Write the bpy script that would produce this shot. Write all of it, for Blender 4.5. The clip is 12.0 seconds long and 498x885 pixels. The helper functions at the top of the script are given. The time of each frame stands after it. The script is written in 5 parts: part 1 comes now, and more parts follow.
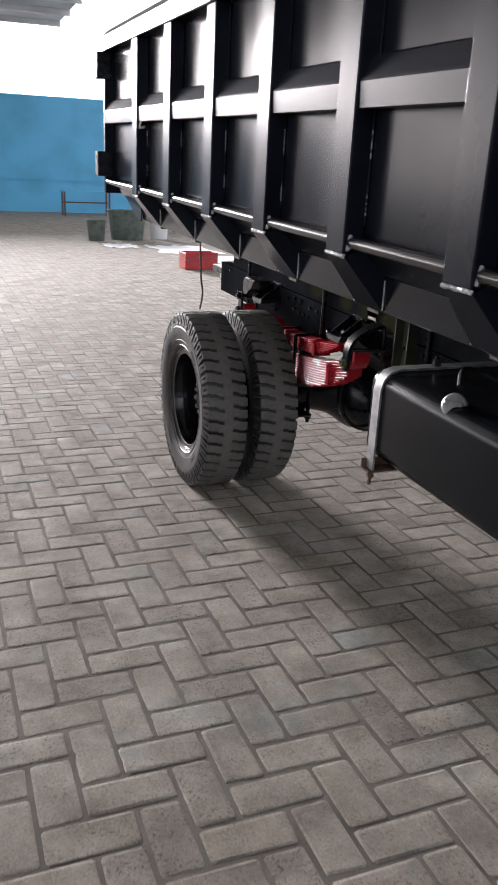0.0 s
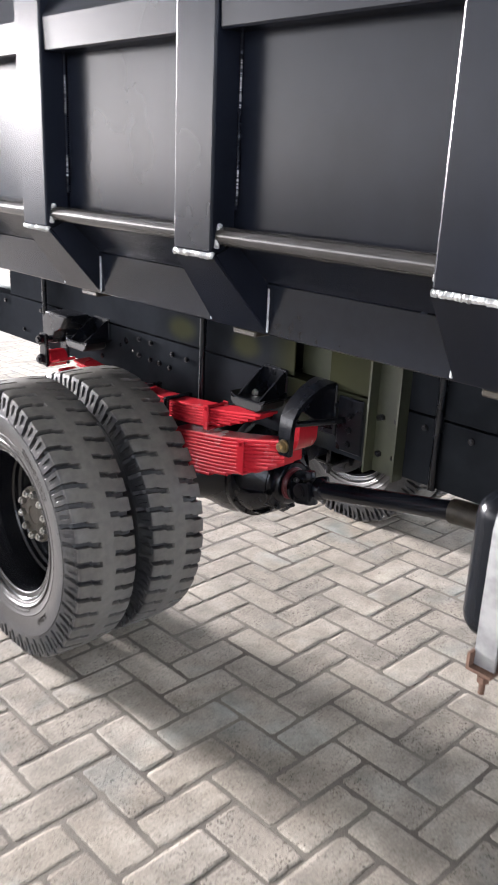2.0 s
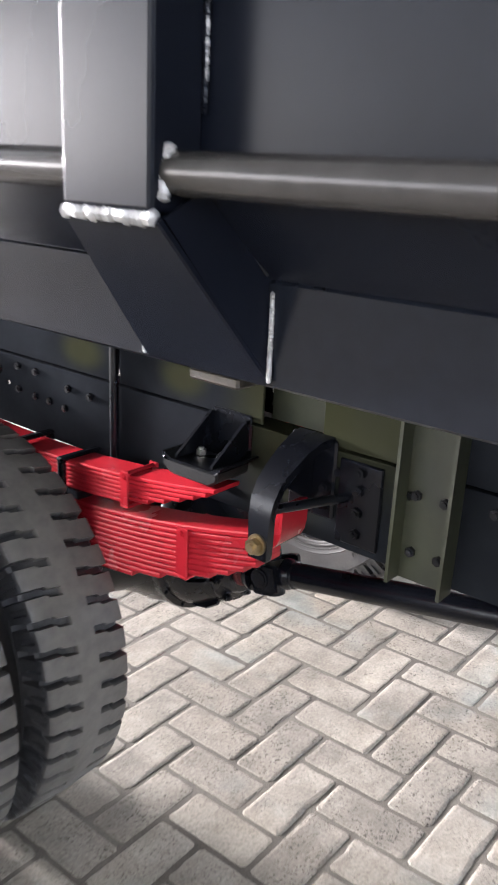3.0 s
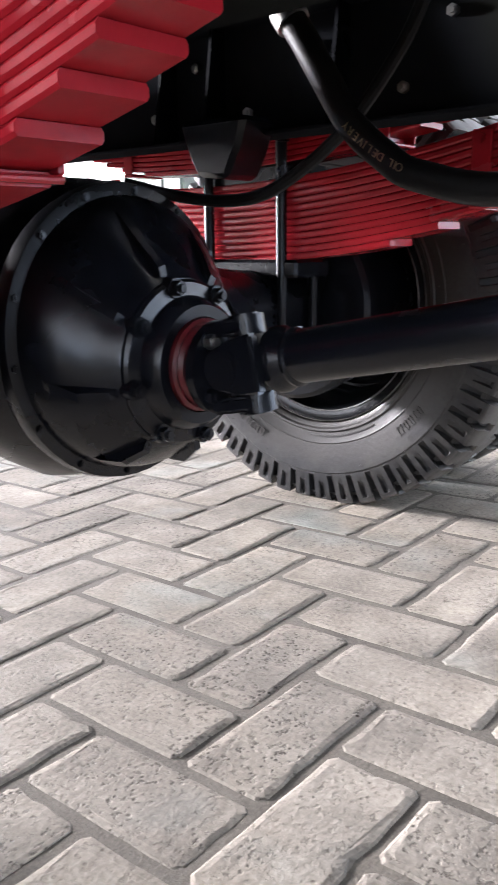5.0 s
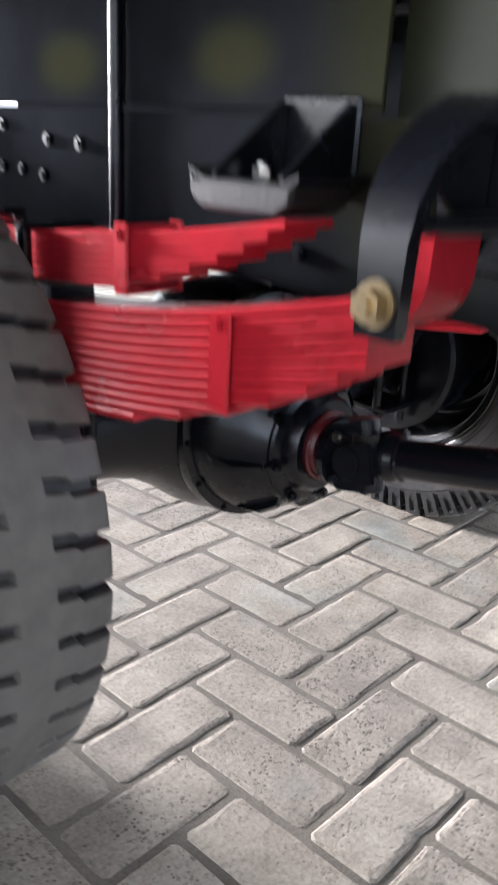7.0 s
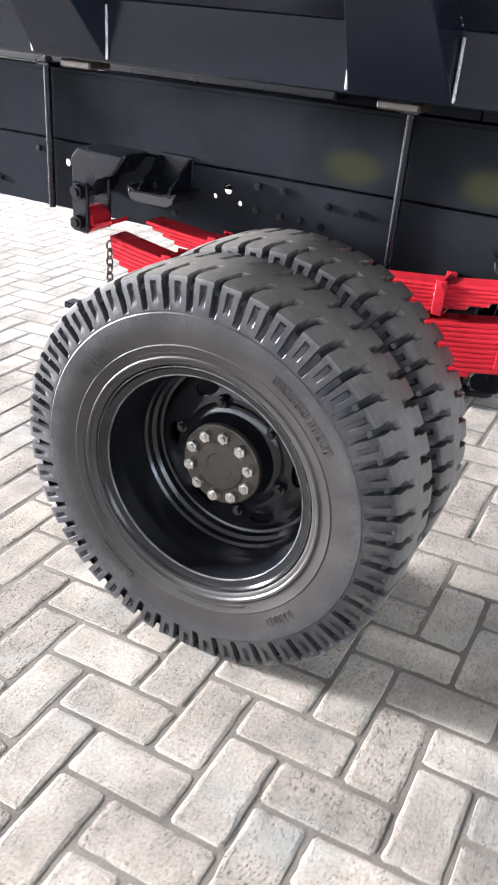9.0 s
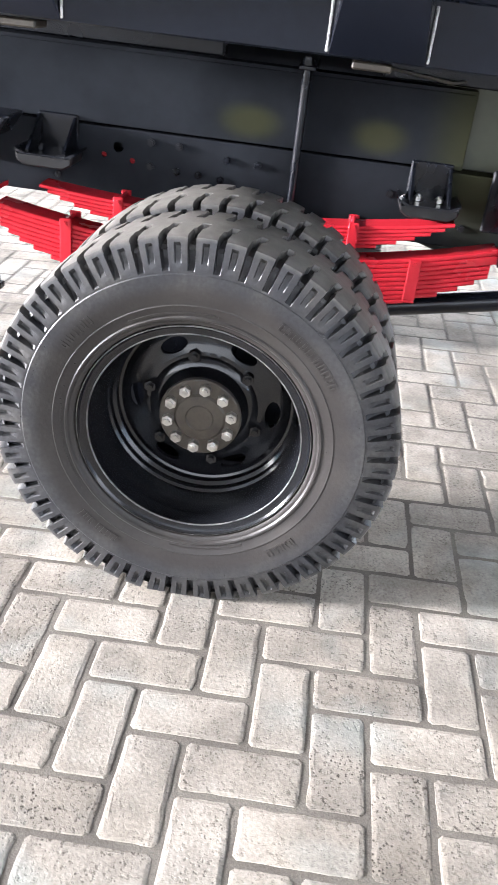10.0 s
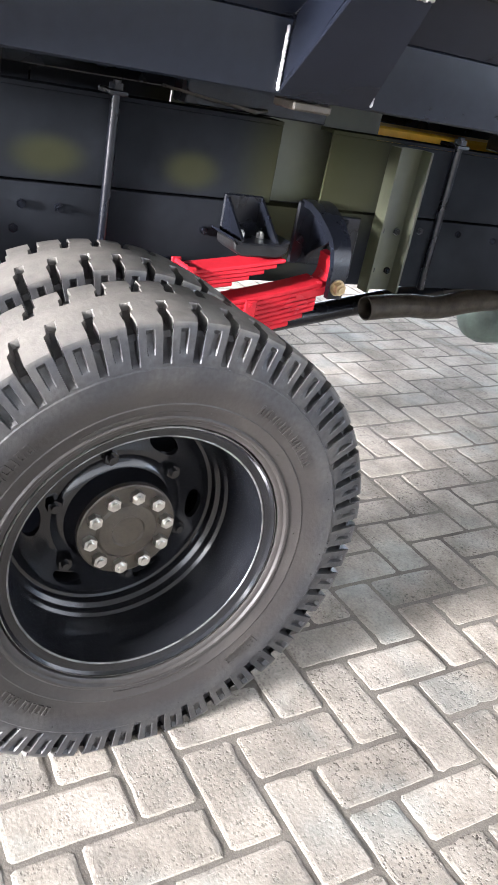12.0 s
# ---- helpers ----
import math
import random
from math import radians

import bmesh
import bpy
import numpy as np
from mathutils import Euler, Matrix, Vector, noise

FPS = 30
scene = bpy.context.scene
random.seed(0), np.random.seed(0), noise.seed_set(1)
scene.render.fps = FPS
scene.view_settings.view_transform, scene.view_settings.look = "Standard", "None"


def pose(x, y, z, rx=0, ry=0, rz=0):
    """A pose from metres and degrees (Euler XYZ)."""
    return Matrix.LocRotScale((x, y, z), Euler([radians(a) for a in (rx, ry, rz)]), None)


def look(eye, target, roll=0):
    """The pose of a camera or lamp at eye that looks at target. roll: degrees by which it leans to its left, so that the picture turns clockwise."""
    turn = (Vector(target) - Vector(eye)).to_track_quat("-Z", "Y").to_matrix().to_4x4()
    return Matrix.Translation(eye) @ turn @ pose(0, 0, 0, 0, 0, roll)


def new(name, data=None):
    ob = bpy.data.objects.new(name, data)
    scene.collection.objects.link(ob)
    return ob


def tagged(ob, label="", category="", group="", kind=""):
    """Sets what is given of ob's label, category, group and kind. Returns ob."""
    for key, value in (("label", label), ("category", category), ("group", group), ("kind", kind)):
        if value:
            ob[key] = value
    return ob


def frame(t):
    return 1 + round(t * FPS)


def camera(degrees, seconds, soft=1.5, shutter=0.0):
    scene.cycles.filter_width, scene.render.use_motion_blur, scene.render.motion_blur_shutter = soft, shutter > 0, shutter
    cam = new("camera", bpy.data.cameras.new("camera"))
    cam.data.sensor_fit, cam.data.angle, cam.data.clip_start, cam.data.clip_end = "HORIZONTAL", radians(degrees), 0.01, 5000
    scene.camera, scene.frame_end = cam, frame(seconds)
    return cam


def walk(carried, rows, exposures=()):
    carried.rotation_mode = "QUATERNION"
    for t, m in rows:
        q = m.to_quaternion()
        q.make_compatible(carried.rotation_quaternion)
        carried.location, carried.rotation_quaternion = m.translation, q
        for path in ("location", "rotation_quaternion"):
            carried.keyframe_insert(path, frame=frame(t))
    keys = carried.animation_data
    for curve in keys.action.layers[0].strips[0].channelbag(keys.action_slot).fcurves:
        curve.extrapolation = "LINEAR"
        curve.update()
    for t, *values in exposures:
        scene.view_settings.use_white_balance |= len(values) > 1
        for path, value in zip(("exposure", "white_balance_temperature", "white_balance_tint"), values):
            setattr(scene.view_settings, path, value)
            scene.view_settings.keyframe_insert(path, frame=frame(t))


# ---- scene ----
cam = camera(34.3, 12.0, shutter=0.3)
PATH = [
    (0, (-2.072, -3.568, 1.389), (-1.375, -1.796, 0.778), 2.1),
    (0.5, (-2.101, -3.224, 1.378), (-1.28, -1.505, 0.769), 2.6),
    (1, (-2.097, -2.789, 1.38), (-1.124, -1.148, 0.778), 3.0),
    (1.5, (-2.131, -2.422, 1.368), (-0.956, -0.917, 0.771), 1.5),
    (2, (-1.994, -2.083, 1.348), (-0.687, -0.692, 0.749), 0.9),
    (2.5, (-1.753, -1.738, 1.332), (-0.369, -0.427, 0.728), 1.1),
    (3, (-1.47, -1.408, 1.252), (0.004, -0.195, 0.656), 1.0),
    (3.2, (-1.344, -1.32, 1.185), (0.155, -0.124, 0.616), 0.4),
    (4.8, (-0.785, -0.936, 0.487), (0.743, 0.275, 0.04), -2.3),
    (5, (-0.783, -0.935, 0.484), (0.707, 0.327, 0.05), -2.5),
    (5.5, (-0.796, -0.942, 0.485), (0.581, 0.447, 0.066), -3.2),
    (6, (-0.815, -0.966, 0.499), (0.539, 0.446, 0.084), -2.7),
    (6.5, (-0.879, -0.979, 0.541), (0.488, 0.394, 0.045), -1.1),
    (6.7, (-0.917, -0.983, 0.594), (0.446, 0.366, 0.026), -0.1),
    (6.8, (-0.947, -0.986, 0.646), (0.42, 0.347, 0.051), 0.3),
    (6.9, (-0.987, -0.985, 0.679), (0.398, 0.332, 0.091), 1.8),
    (7, (-1.031, -1.001, 0.791), (0.34, 0.298, 0.135), 1.6),
    (7.2, (-1.134, -1.021, 0.921), (0.242, 0.254, 0.227), 2.7),
    (7.5, (-1.365, -1.042, 1.074), (0.038, 0.187, 0.351), 4.1),
    (7.7, (-1.517, -1.034, 1.153), (-0.092, 0.168, 0.428), 4.8),
    (9.3, (-2.259, -0.575, 1.225), (-0.639, 0.074, 0.247), 2.5),
    (9.5, (-2.329, -0.49, 1.253), (-0.676, 0.033, 0.256), 2.9),
    (10, (-2.39, -0.232, 1.208), (-0.663, -0.086, 0.209), 4.4),
    (10.5, (-2.375, 0.077, 1.226), (-0.654, -0.187, 0.242), 6.5),
    (11, (-2.345, 0.307, 1.213), (-0.674, -0.27, 0.279), 6.6),
    (11.5, (-2.158, 0.369, 1.188), (-0.541, -0.393, 0.289), 7.0),
    (12, (-1.98, 0.456, 1.173), (-0.465, -0.496, 0.28), 9.4),
]
EXPOSURES = [(0, 2.03, 6380, 18), (0.5, 2.4, 6380, 18), (1.0, 2.65, 6380, 18), (1.5, 3.0, 6380, 18), (2.0, 3.52, 6280, 16), (3.0, 3.72, 6230, 16), (5.0, 3.5, 6120, 17),
             (6.5, 3.4, 6080, 17), (7.0, 3.5, 6080, 16), (7.5, 3.98, 6030, 14), (9.5, 3.86, 6000, 15), (12, 4.0, 6100, 15)]
walk(cam, [(t, look(e, g, r)) for t, e, g, r in PATH], EXPOSURES)

# ---- world, sun, exposure ----
world = bpy.data.worlds.new("sky_world")
scene.world = world
world.use_nodes = True
wn = world.node_tree.nodes
sky = wn.new("ShaderNodeTexSky")
sky.sky_type = "NISHITA"
sky.sun_disc = False
sky.sun_elevation = radians(11.5)
sky.sun_rotation = radians(-9.6)
sky.dust_density = 1.2
sky.air_density = 1.0
hsv = wn.new("ShaderNodeHueSaturation")
hsv.inputs["Saturation"].default_value = 0.16
world.node_tree.links.new(sky.outputs[0], hsv.inputs["Color"])
world.node_tree.links.new(hsv.outputs[0], wn["Background"].inputs["Color"])
wn["Background"].inputs["Strength"].default_value = 0.10

sun_data = bpy.data.lights.new("sun", "SUN")
sun_data.energy = 5.0
sun_data.angle = radians(12)
sun_data.color = (1.0, 0.97, 0.94)
sun = new("sun", sun_data)
sun.matrix_world = look((-1.7, 10, 2.2), (0, 0, 0))


# ---- materials ----
def material(name, base, rough=0.5, metal=0.0, var=0.15, scale=6.0, fine=60.0, bump=0.1, dist=0.004,
             coat=0.0, rough_var=0.1, second=None, amount=0.5, spec=0.5, per_object=0.0):
    """Principled paint or mineral with variation at two scales and a fine relief."""
    m = bpy.data.materials.new(name)
    m.use_nodes = True
    nt = m.node_tree
    nd, lk = nt.nodes, nt.links
    b = nd["Principled BSDF"]
    b.inputs["Metallic"].default_value = metal
    b.inputs["Coat Weight"].default_value = coat
    b.inputs["Coat Roughness"].default_value = 0.12
    b.inputs["Specular IOR Level"].default_value = spec
    big = nd.new("ShaderNodeTexNoise")
    big.inputs["Scale"].default_value = scale
    big.inputs["Detail"].default_value = 5
    small = nd.new("ShaderNodeTexNoise")
    small.inputs["Scale"].default_value = fine
    small.inputs["Detail"].default_value = 4
    geo = nd.new("ShaderNodeNewGeometry")
    for t in (big, small):
        lk.new(geo.outputs["Position"], t.inputs["Vector"])
    mixc = nd.new("ShaderNodeMix")
    mixc.data_type = "RGBA"
    c = Vector(base)
    d = Vector(second) if second else c * (1 - amount)
    mixc.inputs["A"].default_value = (*c, 1)
    mixc.inputs["B"].default_value = (*d, 1)
    ramp = nd.new("ShaderNodeMapRange")
    ramp.inputs["From Min"].default_value = 0.42
    ramp.inputs["From Max"].default_value = 0.72
    lk.new(big.outputs["Fac"], ramp.inputs["Value"])
    lk.new(ramp.outputs["Result"], mixc.inputs["Factor"])
    hs = nd.new("ShaderNodeHueSaturation")
    lk.new(mixc.outputs["Result"], hs.inputs["Color"])
    mv = nd.new("ShaderNodeMath")
    mv.operation = "MULTIPLY_ADD"
    mv.inputs[1].default_value = var * 2
    mv.inputs[2].default_value = 1 - var
    lk.new(small.outputs["Fac"], mv.inputs[0])
    last = mv.outputs[0]
    if per_object:
        oi = nd.new("ShaderNodeObjectInfo")
        gi = nd.new("ShaderNodeMath")
        gi.operation = "ADD"
        lk.new(oi.outputs["Random"], gi.inputs[0])
        lk.new(geo.outputs["Random Per Island"], gi.inputs[1])
        fr = nd.new("ShaderNodeMath")
        fr.operation = "FRACT"
        lk.new(gi.outputs[0], fr.inputs[0])
        mo = nd.new("ShaderNodeMath")
        mo.operation = "MULTIPLY_ADD"
        mo.inputs[1].default_value = per_object * 2
        mo.inputs[2].default_value = 1 - per_object
        lk.new(fr.outputs[0], mo.inputs[0])
        mm = nd.new("ShaderNodeMath")
        mm.operation = "MULTIPLY"
        lk.new(mo.outputs[0], mm.inputs[0])
        lk.new(last, mm.inputs[1])
        last = mm.outputs[0]
    lk.new(last, hs.inputs["Value"])
    lk.new(hs.outputs["Color"], b.inputs["Base Color"])
    mr = nd.new("ShaderNodeMath")
    mr.operation = "MULTIPLY_ADD"
    mr.inputs[1].default_value = rough_var * 2
    mr.inputs[2].default_value = rough - rough_var
    lk.new(big.outputs["Fac"], mr.inputs[0])
    lk.new(mr.outputs[0], b.inputs["Roughness"])
    bp = nd.new("ShaderNodeBump")
    bp.inputs["Strength"].default_value = bump
    bp.inputs["Distance"].default_value = dist
    lk.new(small.outputs["Fac"], bp.inputs["Height"])
    lk.new(bp.outputs["Normal"], b.inputs["Normal"])
    return m


def paver_material(name):
    """Weathered concrete: tone from block to block, stains, pits and exposed grit."""
    m = material(name, (0.350, 0.316, 0.268), 0.86, var=0.42, scale=3.0, fine=150, bump=0.22, dist=0.004,
                 second=(0.275, 0.242, 0.196), per_object=0.12, rough_var=0.06, spec=0.25)
    nt = m.node_tree
    nd, lk = nt.nodes, nt.links
    b = nd["Principled BSDF"]
    geo = next(n for n in nd if n.bl_idname == "ShaderNodeNewGeometry")
    old = next(n for n in nd if n.bl_idname == "ShaderNodeHueSaturation")
    pits = nd.new("ShaderNodeTexVoronoi")
    pits.inputs["Scale"].default_value = 110
    lk.new(geo.outputs["Position"], pits.inputs["Vector"])
    patch = nd.new("ShaderNodeTexNoise")
    patch.inputs["Scale"].default_value = 16
    patch.inputs["Detail"].default_value = 6
    patch.inputs["Roughness"].default_value = 0.7
    lk.new(geo.outputs["Position"], patch.inputs["Vector"])
    pm = nd.new("ShaderNodeMapRange")
    pm.inputs["From Min"].default_value = 0.14
    pm.inputs["From Max"].default_value = 0.30
    lk.new(pits.outputs["Distance"], pm.inputs["Value"])
    keep = nd.new("ShaderNodeMapRange")
    keep.inputs["From Min"].default_value = 0.43
    keep.inputs["From Max"].default_value = 0.57
    lk.new(patch.outputs["Fac"], keep.inputs["Value"])
    grit = nd.new("ShaderNodeTexNoise")
    grit.inputs["Scale"].default_value = 95
    grit.inputs["Detail"].default_value = 3
    grit.inputs["Roughness"].default_value = 0.65
    lk.new(geo.outputs["Position"], grit.inputs["Vector"])
    gm = nd.new("ShaderNodeMapRange")
    gm.inputs["From Min"].default_value = 0.54
    gm.inputs["From Max"].default_value = 0.66
    lk.new(grit.outputs["Fac"], gm.inputs["Value"])
    inv = nd.new("ShaderNodeMath")
    inv.operation = "SUBTRACT"
    inv.inputs[0].default_value = 1
    lk.new(pm.outputs["Result"], inv.inputs[1])
    hole = nd.new("ShaderNodeMath")
    hole.operation = "MULTIPLY"
    lk.new(inv.outputs[0], hole.inputs[0])
    lk.new(keep.outputs["Result"], hole.inputs[1])
    both = nd.new("ShaderNodeMath")
    both.operation = "MAXIMUM"
    gk = nd.new("ShaderNodeMath")
    gk.operation = "MULTIPLY"
    wide = nd.new("ShaderNodeMapRange")
    wide.inputs["From Min"].default_value = 0.34
    wide.inputs["From Max"].default_value = 0.6
    lk.new(patch.outputs["Fac"], wide.inputs["Value"])
    lk.new(gm.outputs["Result"], gk.inputs[0])
    lk.new(wide.outputs["Result"], gk.inputs[1])
    lk.new(hole.outputs[0], both.inputs[0])
    lk.new(gk.outputs[0], both.inputs[1])
    each = nd.new("ShaderNodeObjectInfo")
    blend = nd.new("ShaderNodeMath")
    blend.operation = "ADD"
    lk.new(each.outputs["Random"], blend.inputs[0])
    lk.new(geo.outputs["Random Per Island"], blend.inputs[1])
    turn = nd.new("ShaderNodeMath")
    turn.operation = "PINGPONG"
    turn.inputs[1].default_value = 0.37
    lk.new(blend.outputs[0], turn.inputs[0])
    share = nd.new("ShaderNodeMapRange")
    share.inputs["From Max"].default_value = 0.37
    share.inputs["To Min"].default_value = 0.3
    share.inputs["To Max"].default_value = 1.0
    lk.new(turn.outputs[0], share.inputs["Value"])
    some = nd.new("ShaderNodeMath")
    some.operation = "MULTIPLY"
    lk.new(both.outputs[0], some.inputs[0])
    lk.new(share.outputs["Result"], some.inputs[1])
    hole = some
    dark = nd.new("ShaderNodeMix")
    dark.data_type = "RGBA"
    dark.blend_type = "MULTIPLY"
    dark.inputs["B"].default_value = (0.16, 0.147, 0.134, 1)
    lk.new(hole.outputs[0], dark.inputs["Factor"])
    lk.new(old.outputs["Color"], dark.inputs["A"])
    tint = nd.new("ShaderNodeTexNoise")
    tint.inputs["Scale"].default_value = 3.6
    tint.inputs["Detail"].default_value = 3
    lk.new(geo.outputs["Position"], tint.inputs["Vector"])
    tr = nd.new("ShaderNodeMapRange")
    tr.inputs["From Min"].default_value = 0.55
    tr.inputs["From Max"].default_value = 0.75
    tr.inputs["To Max"].default_value = 0.6
    lk.new(tint.outputs["Fac"], tr.inputs["Value"])
    cool = nd.new("ShaderNodeMix")
    cool.data_type = "RGBA"
    cool.inputs["B"].default_value = (0.285, 0.33, 0.315, 1)
    lk.new(tr.outputs["Result"], cool.inputs["Factor"])
    lk.new(dark.outputs["Result"], cool.inputs["A"])
    dirt = nd.new("ShaderNodeTexNoise")
    dirt.inputs["Scale"].default_value = 5.5
    dirt.inputs["Detail"].default_value = 8
    dirt.inputs["Roughness"].default_value = 0.68
    lk.new(geo.outputs["Position"], dirt.inputs["Vector"])
    dm = nd.new("ShaderNodeMapRange")
    dm.inputs["From Min"].default_value = 0.38
    dm.inputs["From Max"].default_value = 0.66
    dm.inputs["To Min"].default_value = 0.62
    dm.inputs["To Max"].default_value = 1.12
    lk.new(dirt.outputs["Fac"], dm.inputs["Value"])
    grime = nd.new("ShaderNodeVectorMath")
    grime.operation = "SCALE"
    lk.new(cool.outputs["Result"], grime.inputs[0])
    lk.new(dm.outputs["Result"], grime.inputs["Scale"])
    lk.new(grime.outputs["Vector"], b.inputs["Base Color"])
    old_bump = next(n for n in nd if n.bl_idname == "ShaderNodeBump")
    bp = nd.new("ShaderNodeBump")
    bp.invert = True
    bp.inputs["Strength"].default_value = 0.32
    bp.inputs["Distance"].default_value = 0.004
    lk.new(hole.outputs[0], bp.inputs["Height"])
    lk.new(old_bump.outputs["Normal"], bp.inputs["Normal"])
    lk.new(bp.outputs["Normal"], b.inputs["Normal"])
    return m


M_BODY = material("black_body_paint", (0.0095, 0.0115, 0.0180), 0.24, var=0.1, scale=2.5, fine=9, bump=0.04, dist=0.003, rough_var=0.05, spec=0.16)
M_RAIL = material("worn_rail_paint", (0.055, 0.053, 0.052), 0.22, metal=0.45, var=0.2, scale=5, fine=40, bump=0.06, second=(0.05, 0.047, 0.042), rough_var=0.08)
M_CHASSIS = material("black_chassis_paint", (0.0052, 0.0062, 0.0095), 0.27, var=0.15, scale=6, fine=60, bump=0.08, rough_var=0.08, spec=0.36)
M_SILL = material("satin_black_sill", (0.008, 0.0098, 0.0145), 0.16, var=0.2, scale=3, fine=50, bump=0.06, second=(0.010, 0.012, 0.017), rough_var=0.05, spec=0.3)
M_OLIVE = material("olive_primer", (0.046, 0.050, 0.027), 0.5, var=0.15, scale=5, fine=60, bump=0.08, second=(0.022, 0.024, 0.018), rough_var=0.1)
def overspray(m, spots):
    """Soft olive patches where the primer shows: (y, z, half length, half height) in the truck's own axes."""
    nt = m.node_tree
    nd, lk = nt.nodes, nt.links
    b = nd["Principled BSDF"]
    src = b.inputs["Base Color"].links[0].from_socket
    co = nd.new("ShaderNodeTexCoord")
    for y, z, a, h in spots:
        mp = nd.new("ShaderNodeMapping")
        mp.vector_type = "POINT"
        mp.inputs["Scale"].default_value = (0.0, 1 / a, 1 / h)
        mp.inputs["Location"].default_value = (0, -y / a, -z / h)
        lk.new(co.outputs["Object"], mp.inputs["Vector"])
        ln = nd.new("ShaderNodeVectorMath")
        ln.operation = "LENGTH"
        lk.new(mp.outputs["Vector"], ln.inputs[0])
        mr = nd.new("ShaderNodeMapRange")
        mr.interpolation_type = "SMOOTHSTEP"
        mr.inputs["From Min"].default_value = 1.15
        mr.inputs["From Max"].default_value = 0.35
        mr.inputs["To Max"].default_value = 0.7
        lk.new(ln.outputs["Value"], mr.inputs["Value"])
        mx = nd.new("ShaderNodeMix")
        mx.data_type = "RGBA"
        mx.inputs["B"].default_value = (0.036, 0.037, 0.018, 1)
        lk.new(mr.outputs["Result"], mx.inputs["Factor"])
        lk.new(src, mx.inputs["A"])
        src = mx.outputs["Result"]
    lk.new(src, b.inputs["Base Color"])
    return m


M_SUBFRAME = overspray(material("subframe_paint", (0.019, 0.021, 0.0245), 0.6, var=0.12, scale=4, fine=40, bump=0.05, rough_var=0.05, spec=0.0),
                       [(0.016, 0.908, 0.085, 0.045), (-0.295, 0.910, 0.075, 0.045), (-0.56, 0.95, 0.16, 0.30), (-0.72, 0.95, 0.14, 0.20)])
M_RED = material("red_spring_paint", (0.44, 0.017, 0.027), 0.26, var=0.12, scale=8, fine=70, bump=0.1, dist=0.002, amount=0.25, rough_var=0.06, spec=0.3)
M_RUBBER = material("tyre_rubber", (0.023, 0.0236, 0.0258), 0.48, var=0.62, scale=13, fine=120, bump=0.3, dist=0.002, second=(0.046, 0.044, 0.041), rough_var=0.16, spec=0.36)
def tread_dust(m):
    """Pale paving dust on the running surface of the tyre, in the wheel's own axes."""
    nt = m.node_tree
    nd, lk = nt.nodes, nt.links
    b = nd["Principled BSDF"]
    src = b.inputs["Base Color"].links[0].from_socket
    co = nd.new("ShaderNodeTexCoord")
    mp = nd.new("ShaderNodeMapping")
    mp.inputs["Scale"].default_value = (0, 1, 1)
    lk.new(co.outputs["Object"], mp.inputs["Vector"])
    ln = nd.new("ShaderNodeVectorMath")
    ln.operation = "LENGTH"
    lk.new(mp.outputs["Vector"], ln.inputs[0])
    nz = nd.new("ShaderNodeTexNoise")
    nz.inputs["Scale"].default_value = 45
    nz.inputs["Detail"].default_value = 6
    lk.new(co.outputs["Object"], nz.inputs["Vector"])
    ad = nd.new("ShaderNodeMath")
    ad.operation = "MULTIPLY_ADD"
    ad.inputs[1].default_value = 0.012
    lk.new(nz.outputs["Fac"], ad.inputs[0])
    lk.new(ln.outputs["Value"], ad.inputs[2])
    mr = nd.new("ShaderNodeMapRange")
    mr.inputs["From Min"].default_value = 0.407
    mr.inputs["From Max"].default_value = 0.422
    mr.inputs["To Max"].default_value = 0.85
    lk.new(ad.outputs[0], mr.inputs["Value"])
    mx = nd.new("ShaderNodeMix")
    mx.data_type = "RGBA"
    mx.inputs["B"].default_value = (0.165, 0.154, 0.136, 1)
    # brown film on the inner sidewall, greyer rubber towards the shoulder
    fm = nd.new("ShaderNodeMapRange")
    fm.inputs["From Min"].default_value = 0.336
    fm.inputs["From Max"].default_value = 0.312
    fm.inputs["To Max"].default_value = 0.7
    lk.new(ad.outputs[0], fm.inputs["Value"])
    film = nd.new("ShaderNodeMix")
    film.data_type = "RGBA"
    film.inputs["B"].default_value = (0.022, 0.0185, 0.0155, 1)
    lk.new(fm.outputs["Result"], film.inputs["Factor"])
    lk.new(src, film.inputs["A"])
    lk.new(mr.outputs["Result"], mx.inputs["Factor"])
    lk.new(film.outputs["Result"], mx.inputs["A"])
    lk.new(mx.outputs["Result"], b.inputs["Base Color"])
    return m


tread_dust(M_RUBBER)
M_RIM = material("black_rim_paint", (0.0065, 0.007, 0.0085), 0.17, var=0.1, scale=8, fine=40, bump=0.04, rough_var=0.06)
M_RIMWEAR = material("scuffed_rim_edge", (0.14, 0.137, 0.13), 0.36, metal=0.4, var=0.3, scale=26, fine=160, bump=0.15, second=(0.012, 0.012, 0.013), rough_var=0.1)
M_HUB = material("greasy_hub_steel", (0.045, 0.037, 0.027), 0.5, metal=0.2, var=0.3, scale=30, fine=150, bump=0.2, rough_var=0.15)
M_ZINC = material("zinc_steel", (0.62, 0.61, 0.58), 0.32, metal=1.0, var=0.15, scale=40, fine=200, bump=0.15)
M_BRASS = material("yellow_zinc", (0.48, 0.38, 0.23), 0.38, metal=1.0, var=0.2, scale=40, fine=200, bump=0.1)
M_WELD = material("weld_bead", (0.55, 0.55, 0.54), 0.36, metal=0.3, var=0.3, scale=60, fine=90, bump=0.5, dist=0.003)
M_STRAP = material("grey_strap", (0.40, 0.40, 0.40), 0.45, metal=0.6, var=0.1, scale=20, fine=100, bump=0.1)
